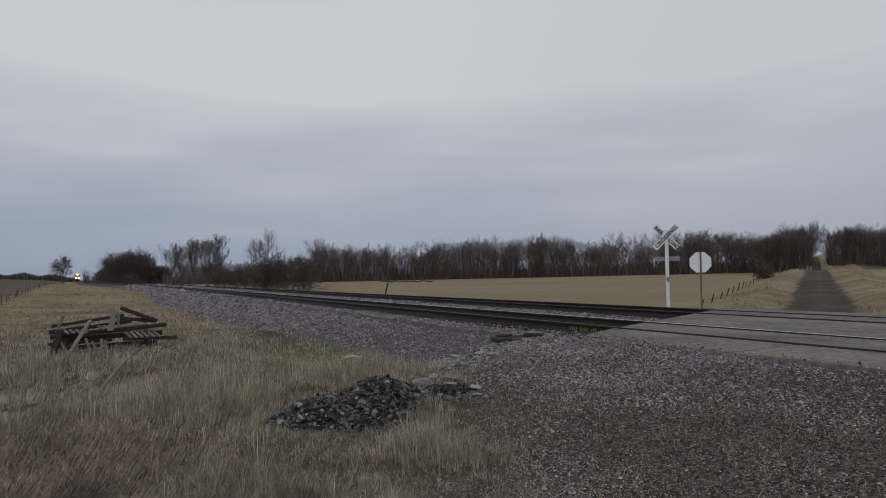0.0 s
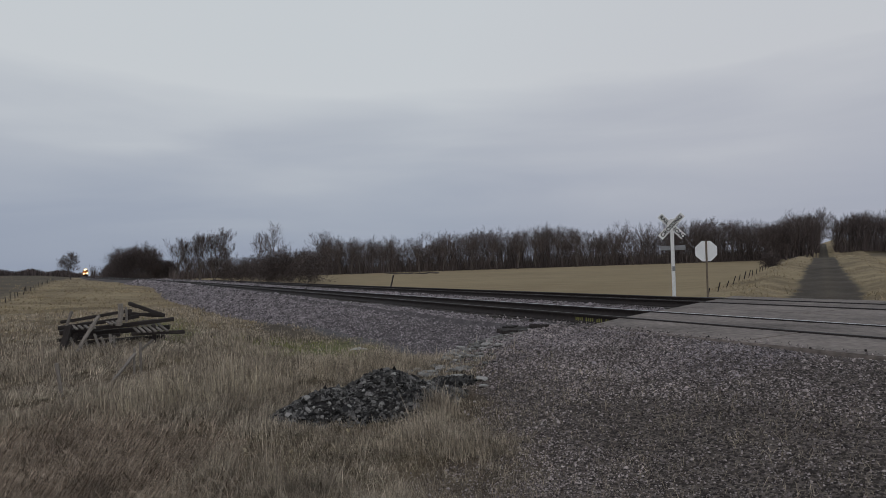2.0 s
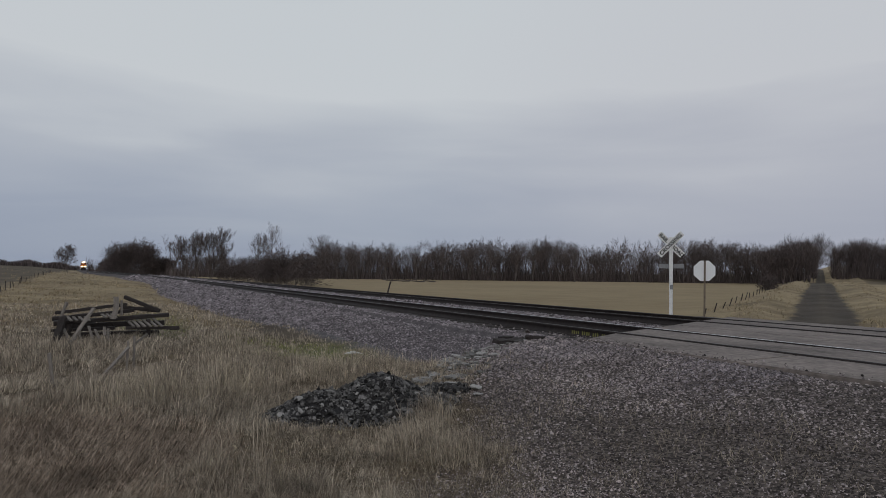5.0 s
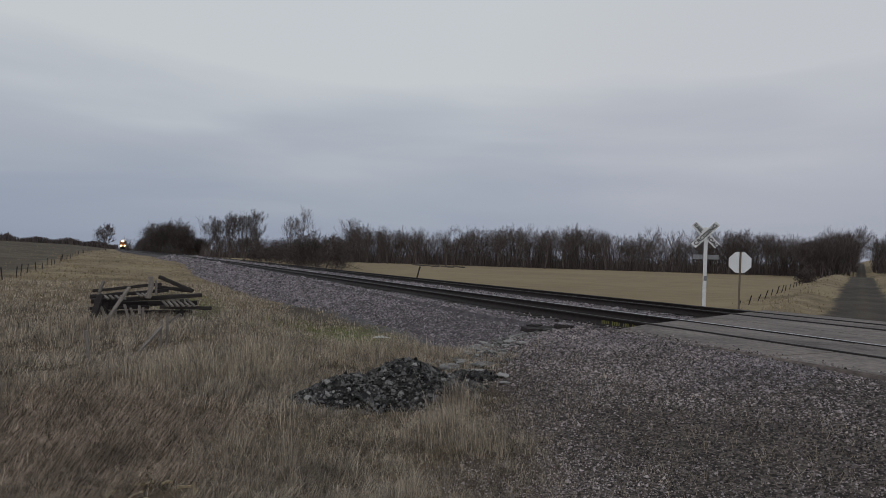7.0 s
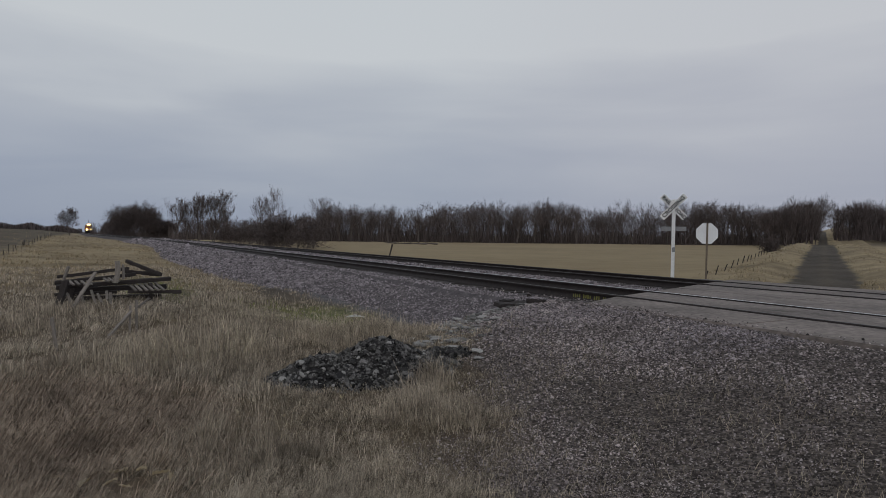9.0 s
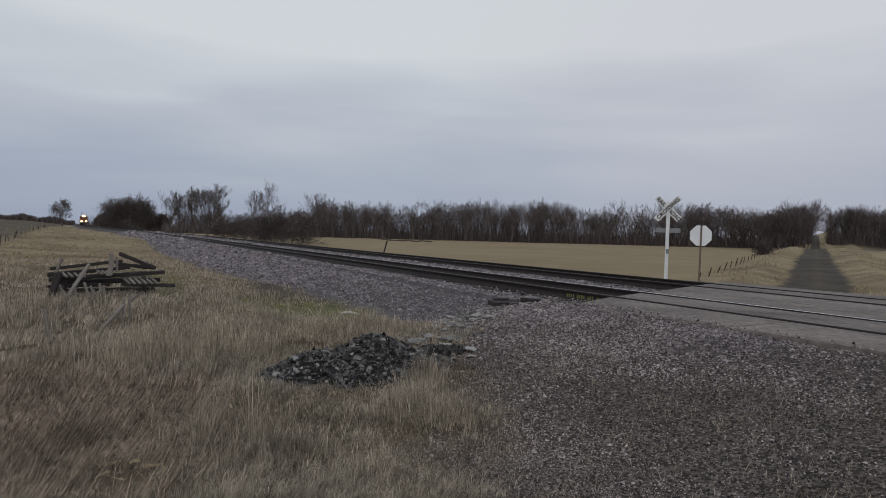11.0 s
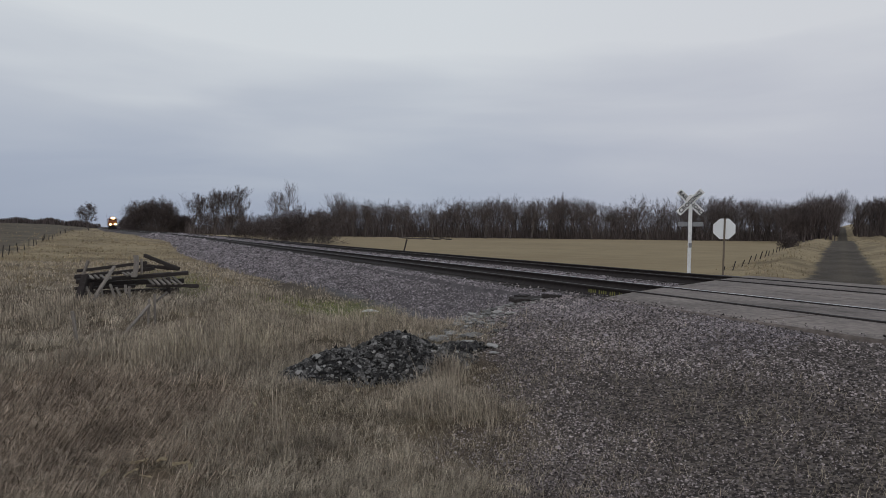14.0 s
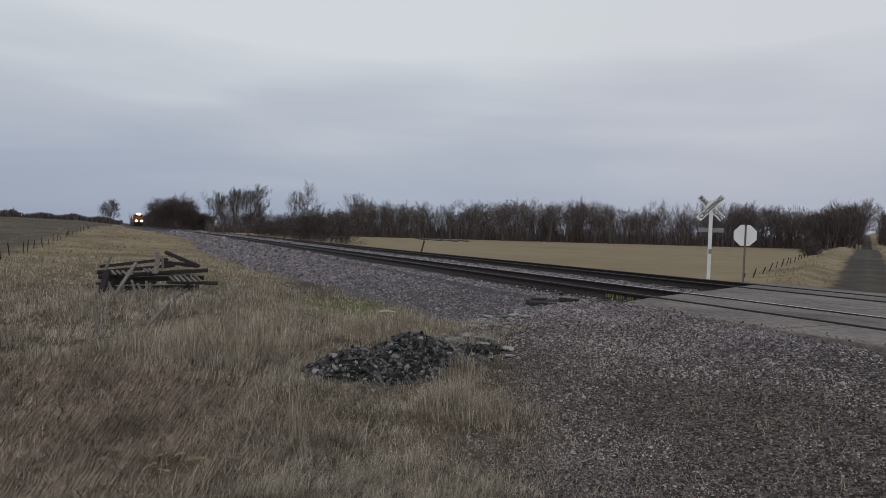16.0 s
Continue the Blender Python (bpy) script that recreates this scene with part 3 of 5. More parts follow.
def build_crossbuck(x, y):
    z0 = float(land(x, y))
    face = -56.0     # the blades face the near side of the tracks
    cb = empty("crossbuck_sign", pose(x, y, z0, 0, 0, face), "white railroad crossing crossbuck on a white post", "crossing sign")
    h = 2.95 - z0
    part("post", box(0.115, 0.10, h + 0.42, 0.012, 0.0), M_WHITE, cb, "white painted square post", pose(0, 0.075, (h + 0.42) / 2 - 0.15))
    for ang, yy, words in ((-45, 0.0, ("RAIL", "ROAD")), (45, -0.014, ("CROSSING",))):
        bl = part("blade", box(1.13, 0.010, 0.215, 0.003), M_WHITE, cb, "white blade with black letters", pose(0, yy, h, 0, -ang, 0))
        if len(words) == 2:
            for w, xx in zip(words, (-0.335, 0.335)):
                letters(w, 0.185, M_BLACK, bl, pose(xx, -0.0065, -0.005, 90, 0, 0), space=1.02)
        else:
            letters(words[0], 0.20, M_BLACK, bl, pose(0, -0.0065, -0.005, 90, 0, 0), space=1.06)
    part("side_plate", box(0.86, 0.012, 0.16, 0.003), M_GREYBAR, cb, "dull grey horizontal plate", pose(0, 0.13, 2.17 - z0))
    part("tag", box(0.10, 0.03, 0.17, 0.004), M_GREYBAR, cb, "small grey box", pose(0.03, 0.01, 1.42 - z0))
    part("mounting_bolt", box(0.03, 0.03, 0.03, 0.008), M_GREYBAR, cb, m=pose(0, -0.03, h))
    return cb


def build_stop_sign(x, y):
    z0 = float(land(x, y))
    face = math.degrees(math.atan2(-x, y))
    st = empty("stop_sign", pose(x, y, z0, 0, 0, face + 4), "octagonal road sign seen from its bare metal back", "road sign")
    bm = bmesh.new()
    bmesh.ops.create_cone(bm, cap_ends=True, segments=8, radius1=0.365, radius2=0.365, depth=0.006)
    bmesh.ops.rotate(bm, verts=bm.verts, matrix=Matrix.Rotation(radians(22.5), 3, "Z"))
    bmesh.ops.rotate(bm, verts=bm.verts, matrix=Matrix.Rotation(radians(90), 3, "X"))
    part("sign_plate", bm, M_ALU, st, "pale bare metal octagon", pose(0, 0.05, 1.99 - z0))
    top = 2.33 - z0
    part("post", box(0.036, 0.03, top + 0.3, 0.004), M_POST_RUST, st, "rusted steel channel post", pose(0.0, 0.025, top / 2 - 0.15, 0, 0.4, 0))
    for sx in (-1, 1):
        part("post_flange", box(0.014, 0.012, top + 0.3, 0.002), M_POST_RUST, st, m=pose(sx * 0.023, 0.036, top / 2 - 0.15, 0, 0.4, 0))
    for zz in (1.8, 2.2):
        part("bolt", box(0.022, 0.02, 0.022, 0.005), M_GREYBAR, st, m=pose(0, 0.005, zz - z0))
    return st


build_crossbuck(17.82, 16.81)
build_stop_sign(17.50, 15.05)


# painted marking on the web of the near rail
def build_marking():
    mk = empty("rail_marking", pose(RAIL_A - 0.013, 10.3, 0.505), "faded yellow painted marking on the rail web", "marking")
    rng = random.Random(3)
    for k, w in enumerate((0.055, 0.07, 0.05, 0.06, 0.0, 0.07, 0.06, 0.07, 0.05, 0.0, 0.06, 0.07, 0.05, 0.0, 0.05, 0.04)):
        if w:
            part("stroke", box(0.004, w * 0.55, 0.075 + rng.uniform(-0.012, 0.012), 0.0), M_YELLOW, mk, m=pose(0, 0.5 - k * 0.066, rng.uniform(-0.006, 0.006), rng.uniform(-12, 12)))
    return mk


build_marking()


# ================= trees =================
def tree_segments(rng, height, kids=(7, 5, 4), spread=0.55, up=0.35, trunks=1, bare=0.3, wander=0.11, lean=(0.15, 0.5), bole=0.62):
    """Limbs of a bare tree: a list of (from, to, radius, radius, order). Limbs rise and fan out, twigs end fine."""
    out = []
    levels = len(kids)

    def limb(p, d, length, r, order):
        n = (6, 4, 3, 2, 2)[order]
        end = 0.35 if order < levels else 0.4
        pts, dirs = [p], []
        for i in range(n):
            d = d + np.array([rng.gauss(0, 1), rng.gauss(0, 1), rng.gauss(0, 0.7)]) * wander * (0.6 if order == 0 else 1.0) + np.array([0, 0, 0.12 * up * (order > 0)])
            d = d / np.linalg.norm(d)
            q = p + d * length / n
            out.append((p, q, r * (1 - (1 - end) * i / n), r * (1 - (1 - end) * (i + 1) / n), order))
            p = q
            pts.append(p)
            dirs.append(d)
        if order >= levels:
            return
        m = max(2, kids[order] + rng.randint(-1, 1))
        a0 = rng.uniform(0, 6.28)
        for k in range(m):
            f = (bare if order == 0 else 0.15) + (1 - (bare if order == 0 else 0.15)) * (k + rng.random()) / m
            j = min(int(f * n), n - 1)
            base = pts[j] + (pts[j + 1] - pts[j]) * (f * n - j)
            dd = dirs[j]
            a = a0 + k * 2.4 + rng.uniform(-0.4, 0.4)
            ref = np.array([1.0, 0, 0]) if abs(dd[2]) > 0.8 else np.array([0, 0, 1.0])
            s1 = np.cross(dd, ref)
            s1 /= np.linalg.norm(s1)
            s2 = np.cross(dd, s1)
            side = s1 * math.cos(a) + s2 * math.sin(a)
            sp = spread * rng.uniform(0.7, 1.3)
            nd = dd * (1 - 0.45 * sp) + side * sp + np.array([0, 0, up * 0.5])
            nd = nd / np.linalg.norm(nd)
            share = rng.uniform(0.5, 0.75) * (1.25 - 0.6 * f)
            limb(base, nd, length * share, r * (1 - (1 - end) * f) * rng.uniform(0.42, 0.62), order + 1)

    for k in range(trunks):
        a = rng.uniform(0, 6.3)
        ln = 0.0 if trunks == 1 else rng.uniform(*lean)
        w = 0.02 * height * (trunks > 1)
        limb(np.array([w * math.cos(a), w * math.sin(a), -0.3]), np.array([ln * math.cos(a) + rng.gauss(0, 0.05), ln * math.sin(a) + rng.gauss(0, 0.05), 1.0]),
             height * bole * rng.uniform(0.85, 1.1), height * 0.0165 / trunks ** 0.45, 0)
    return out


def tubes(segs, sides=4, rmin=0.0):
    """Tapered tubes, one per limb piece, as arrays."""
    p0, p1 = np.array([s[0] for s in segs]), np.array([s[1] for s in segs])
    r0, r1 = np.maximum([s[2] for s in segs], rmin), np.maximum([s[3] for s in segs], rmin)
    d = p1 - p0
    d = d / np.maximum(np.linalg.norm(d, axis=1, keepdims=True), 1e-6)
    ref = np.where(np.abs(d[:, 2:3]) > 0.9, np.array([[1.0, 0, 0]]), np.array([[0, 0, 1.0]]))
    a = np.cross(d, ref)
    a /= np.linalg.norm(a, axis=1, keepdims=True)
    b = np.cross(d, a)
    ring = []
    for k in range(sides):
        w = 2 * math.pi * k / sides
        off = a * math.cos(w) + b * math.sin(w)
        ring.append((p0 + off * r0[:, None], p1 + off * r1[:, None]))
    v = np.stack([q for pr in ring for q in pr], 1)          # seg, 2*sides, 3
    n = len(segs)
    base = (np.arange(n) * 2 * sides)[:, None]
    f = np.concatenate([np.stack([base[:, 0] + 2 * k, base[:, 0] + 2 * ((k + 1) % sides), base[:, 0] + 2 * ((k + 1) % sides) + 1, base[:, 0] + 2 * k + 1], 1) for k in range(sides)])
    return v.reshape(-1, 3), f


def ribbons(segs, seed=1, rmin=0.0):
    """Fine far-off twigs: one narrow tapered face a piece, turned at random."""
    p0, p1 = np.array([q[0] for q in segs]), np.array([q[1] for q in segs])
    r0, r1 = np.maximum([q[2] for q in segs], rmin), np.maximum([q[3] for q in segs], rmin * 0.7)
    side = np.cross(p1 - p0, np.random.RandomState(seed).normal(0, 1, p0.shape))
    side /= np.maximum(np.linalg.norm(side, axis=1, keepdims=True), 1e-6)
    a, b = side * r0[:, None] * 1.5, side * r1[:, None] * 1.5
    v = np.stack([p0 - a, p0 + a, p1 + b, p1 - b], 1).reshape(-1, 3)
    return v, np.arange(len(v)).reshape(-1, 4)


def limbs_and_twigs(segs, sides, rmin, split, seed=1):
    """Tubes for the limbs below an order, ribbons for the twigs from it on."""
    v, f = tubes([q for q in segs if q[4] < split], sides, rmin)
    w, g = ribbons([q for q in segs if q[4] >= split], seed, rmin)
    return np.concatenate([v, w]), np.concatenate([f, g + len(v)])


def build_tree(name, seed, height, label, m, category="tree", rmin=0.016, **kw):
    rng = random.Random(seed)
    segs = tree_segments(rng, height, **kw)
    top = max(s[1][2] for s in segs)
    k = height / top
    segs = [(s[0] * k, s[1] * k, s[2], s[3], s[4]) for s in segs]
    t = empty(name, m, label, category, "bare trees")
    v, f = tubes([s for s in segs if s[4] == 0], 6)
    link_mesh("trunk", v, f, M_BARK, True, t)
    v, f = limbs_and_twigs([s for s in segs if s[4] > 0], 3, rmin, 2 if len(kw["kids"]) < 4 else 3, seed)
    link_mesh("crown", v, f, M_TWIG, False, t, "bare branches and fine twigs")
    return t


def polar(az, r):
    return r * math.sin(radians(az)), r * math.cos(radians(az))


def plant(name, seed, az, r, height, label, turn=0, **kw):
    x, y = polar(az, r)
    return build_tree(name, seed, height, label, pose(x, y, float(land(x, y)) - 0.1, 0, 0, turn), **kw)


plant("tree", 11, -2.95, 200, 8.3, "small bare tree alone beside the railway", kids=(9, 6, 5, 4), spread=0.6, rmin=0.02, bare=0.15)
# dense scrub where the line bends
for i, (az, r, h) in enumerate(((-0.6, 345, 7.0), (-0.1, 330, 9.0), (0.35, 310, 10.5), (0.85, 295, 14.5), (1.4, 290, 16.5), (2.0, 285, 15), (2.6, 285, 11.5), (3.2, 290, 9), (3.9, 290, 8.5))):
    plant("tree", 20 + i, az, r, h, "dense bare thicket tree with many stems", trunks=8, kids=(8, 7, 6), spread=0.62, up=0.3, bare=0.08, rmin=0.024, lean=(0.1, 0.65))
for i, (az, r, h) in enumerate(((4.4, 200, 13.2), (5.5, 206, 12.0), (6.4, 200, 14.8), (7.4, 204, 16.0), (8.5, 215, 11.5))):
    plant("tree", 40 + i, az, r, h, "tall bare broad-crowned tree at the field corner", kids=(9, 6, 5, 3), spread=0.46, up=0.6, bare=0.16, rmin=0.014, trunks=2 if i in (2, 3) else 1, lean=(0.08, 0.2), bole=0.52)
plant("tree", 51, 11.3, 190, 16.8, "tall pale bare tree with an open crown", kids=(8, 6, 6), spread=0.55, up=0.55, rmin=0.02, trunks=2, bare=0.35, lean=(0.08, 0.16))
for i, (az, r, h) in enumerate(((8.9, 165, 5.5), (9.8, 150, 5.0), (10.6, 140, 6.0), (11.9, 125, 6.0), (12.7, 110, 5.8), (13.5, 105, 7.0), (14.2, 112, 6.3), (15.0, 120, 6.6))):
    plant("tree", 60 + i, az, r, h, "low bushy bare tree beside the tracks", trunks=6, kids=(7, 6, 7), spread=0.8, up=0.12, bare=0.1, rmin=0.018, lean=(0.15, 0.9))
for i, (az, r, h) in enumerate(((16.6, 240, 13), (18.0, 225, 13), (18.9, 230, 14), (19.7, 235, 13.5), (22.3, 212, 13.0), (24.9, 216, 13.8), (27.0, 250, 14.5), (29.5, 252, 15.5), (31.8, 254, 15.5), (33.6, 252, 17.2), (35.2, 258, 16.3), (38.8, 262, 16), (43.5, 270, 16.5), (46.2, 275, 16), (48.5, 280, 17), (51.3, 285, 16.5))):
    plant("tree", 80 + i, az, r, h, "bare tree standing at the edge of the woods", kids=(8, 7, 6), spread=0.55, up=0.4, bare=0.28, rmin=0.018, turn=i * 50, trunks=1 + (i % 3 == 1), lean=(0.1, 0.22))


def build_woods():
    """The far woods along the field: one mass of bare trunks, limbs and undergrowth."""
    rng = random.Random(77)
    kinds = []
    for k in range(9):
        segs = tree_segments(random.Random(300 + k), 15.0, kids=(8, 6, 5), spread=0.54, up=0.42, bare=0.25, wander=0.15, bole=0.56 + 0.04 * (k % 4))
        top = max(s[1][2] for s in segs)
        v, f = limbs_and_twigs([(s[0] * 15 / top, s[1] * 15 / top, s[2], s[3], s[4]) for s in segs], 3, 0.022, 2, k)
        kinds.append((v, f))
    vs, fs, off = [], [], 0

    def add(k, x, y, h, turn):
        nonlocal off
        v, f = kinds[k]
        c, s = math.cos(turn), math.sin(turn)
        w = v * (h / 15)
        w = np.stack([w[:, 0] * c - w[:, 1] * s + x, w[:, 0] * s + w[:, 1] * c + y, w[:, 2] + float(land(x, y)) - 0.2], 1)
        vs.append(w)
        fs.append(f + off)
        off += len(w)

    for i in range(250):
        az = rng.uniform(16.0, 57.2)
        r = 255 + 30 * (az - 20) / 37 + rng.random() ** 1.2 * 95
        h = rng.uniform(12.2, 20.0) * (1 + 0.06 * math.sin(az * 0.9)) * (0.86 if az < 26 else 1.0)
        x, y = polar(az, r)
        add(rng.randrange(9), x, y, h, rng.uniform(0, 6.3))
    for i in range(70):      # block beside the lane
        az = rng.uniform(53.5, 57.2)
        x, y = polar(az, 240 + rng.random() * 60)
        add(rng.randrange(9), x, y, rng.uniform(10.5, 14.5) + 3.0 * math.exp(-((az - 56.0) / 0.7) ** 2), rng.uniform(0, 6.3))
    for i in range(120):     # beyond the lane's other side
        az = rng.uniform(58.4, 70)
        x, y = polar(az, 290 + rng.random() * 70)
        add(rng.randrange(9), x, y, rng.uniform(12.5, 17), rng.uniform(0, 6.3))
    for i in range(14):      # far off where the lane ends
        x, y = polar(rng.uniform(57.0, 59.0), 430 + rng.random() * 60)
        add(rng.randrange(9), x, y, rng.uniform(2.5, 4.5), rng.uniform(0, 6.3))
    for i in range(70):      # left, behind the field corner
        az = rng.uniform(3.5, 17)
        x, y = polar(az, 255 + rng.random() * 90)
        add(rng.randrange(9), x, y, rng.uniform(7, 10.5), rng.uniform(0, 6.3))
    v, f = np.concatenate(vs), np.concatenate(fs)
    w = link_mesh("woods", v, f, M_TWIG)
    tagged(w, "bare grey-brown winter woods along the far field edge", "woods", kind="stuff")
    # undergrowth
    g = np.random.RandomState(78)
    n = 44000
    az = g.uniform(-1.6, 70, n)
    az = az[(az < 57.35) | (az > 58.35)]
    n = len(az)
    r = np.where(az > 16, 252 + 30 * (az - 20) / 37, np.where(az > 4, 245, 300)) + 5 + g.uniform(0, 1, n) * 85
    x, y = r * np.sin(np.radians(az)), r * np.cos(np.radians(az))
    h = (1.5 + 8.5 * g.uniform(0, 1, n) ** 1.7) * np.where(az > 16, 1.0, 0.62) * (1 + 0.2 * np.sin(az * 2.3) + 0.15 * np.sin(az * 7.1))
    z = land(x, y) - 0.1
    a, lean = g.uniform(0, 6.3, n), g.uniform(0, 0.45, n) * h
    foot, tip = np.stack([x, y, z], 1), np.stack([x + lean * np.cos(a), y + lean * np.sin(a), z + h], 1)
    v, f = ribbons(list(zip(foot, tip, np.full(n, 0.055), np.full(n, 0.018))), 79)
    tagged(link_mesh("undergrowth", v, f, M_TWIG), "dark brush and saplings under the woods", "undergrowth", kind="stuff")


build_woods()


# ================= locomotive =================
def cyl(r, depth, seg=16, axis_x=True):
    bm = bmesh.new()
    bmesh.ops.create_cone(bm, cap_ends=True, segments=seg, radius1=r, radius2=r, depth=depth)
    if axis_x:
        bmesh.ops.rotate(bm, verts=bm.verts, matrix=Matrix.Rotation(radians(90), 3, "Y"))
    return bm


def build_locomotive():
    """A diesel freight engine; its nose points to -y, wheels on z = 0."""
    lo = empty("locomotive", pose(0, 0, 0), "dark diesel freight locomotive with burning headlights, their orange glow painted on its front", "locomotive")
    part("deck", box(3.0, 21.0, 0.32, 0.05), M_LOCO, lo, m=pose(0, 10.6, 1.55))
    bm = box(2.2, 2.3, 1.75, 0.18)
    part("nose", bm, M_LOCO_GLOW_TINT, lo, "low nose with orange headlight glow painted on", pose(0, 2.3, 2.55))
    cab = part("cab", box(2.95, 2.6, 2.6, 0.12), M_LOCO_GLOW_TINT, lo, "cab with orange headlight glow painted on", m=pose(0, 4.75, 3.0))
    for sx in (-0.7, 0.7):
        part("windscreen", box(0.95, 0.03, 0.62, 0.03), M_GLASS_DARK, cab, "dark windscreen", pose(sx, -1.31, 0.82))
    for sx in (-1, 1):
        part("side_window", box(0.03, 1.2, 0.6, 0.03), M_GLASS_DARK, cab, "dark side window", pose(sx * 1.485, 0, 0.75))
    hood = part("long_hood", box(2.05, 13.4, 2.35, 0.16), M_LOCO, lo, m=pose(0, 12.8, 2.9))
    for yy in (-4.0, 0.0, 4.2):
        part("roof_fan", cyl(0.62, 0.16, 20, False), M_UNDER, hood, m=pose(0, yy, 1.22))
    part("fuel_tank", box(2.5, 5.2, 0.95, 0.2), M_UNDER, lo, m=pose(0, 10.6, 0.9))
    part("plow", box(2.7, 0.35, 0.75, 0.08), M_UNDER, lo, "dark snow plough", pose(0, 0.25, 0.55))
    part("coupler", box(0.35, 0.7, 0.3, 0.06), M_UNDER, lo, m=pose(0, -0.1, 0.9))
    for ty in (4.3, 16.9):
        tk = part("truck", box(2.3, 4.4, 0.5, 0.08), M_UNDER, lo, "dark bogie frame", pose(0, ty, 0.75))
        for wy in (-1.75, 0.0, 1.75):
            for sx in (-1, 1):
                part("wheel", cyl(0.51, 0.13, 18), M_UNDER, tk, m=pose(sx * 0.75, wy, -0.24))
    for sx in (-1, 1):
        part("handrail", box(0.04, 20.0, 0.04, 0.01), M_LOCO_GLOW_TINT, lo, m=pose(sx * 1.45, 10.6, 2.65))
        for k in range(8):
            part("stanchion", box(0.03, 0.03, 0.95, 0.005), M_LOCO_GLOW_TINT, lo, m=pose(sx * 1.45, 1.0 + 2.74 * k, 2.18))
        for k in range(3):
            part("step", box(0.5, 0.25, 0.04, 0.01), M_UNDER, lo, m=pose(sx * 1.25, 0.45, 0.5 + 0.34 * k))
    # lenses and boxes are oversized: the lamps' glare is put into their shape
    box_h = part("headlight_box", box(1.35, 0.25, 0.68, 0.05), M_LOCO, lo, m=pose(0, 3.4, 4.35))
    for sx in (-0.31, 0.31):
        bm = cyl(0.30, 0.05, 14, False)
        bmesh.ops.rotate(bm, verts=bm.verts, matrix=Matrix.Rotation(radians(90), 3, "X"))
        part("headlight", bm, M_LAMP, box_h, "burning warm headlight", pose(sx, -0.14, 0))
    for sx in (-0.85, 0.85):
        hb = part("ditch_light_box", box(0.74, 0.3, 0.74, 0.05), M_LOCO, lo, m=pose(sx, 0.35, 1.92))
        bm = cyl(0.34, 0.05, 14, False)
        bmesh.ops.rotate(bm, verts=bm.verts, matrix=Matrix.Rotation(radians(90), 3, "X"))
        part("ditch_light", bm, M_LAMP, hb, "burning warm ditch light", pose(0, -0.17, 0))
    return lo


locomotive = build_locomotive()


# ================= collapsed timber beside the line =================
def beam(name, a, b, w, h, mat, parent, origin, rng, label="", roll=0.0, bow=0.0):
    a, b = Vector(a) - origin, Vector(b) - origin
    d = b - a
    bm = box(w, h, d.length, min(w, h) * 0.14, min(w, h) * 0.11, 5, rng)
    if bow:
        for v in bm.verts:
            v.co.x += bow * (1 - (2 * v.co.z / d.length) ** 2)
    m = Matrix.Translation((a + b) / 2) @ d.to_track_quat("Z", "Y").to_matrix().to_4x4() @ Matrix.Rotation(radians(roll), 4, "Z")
    return part(name, bm, mat, parent, label, m)


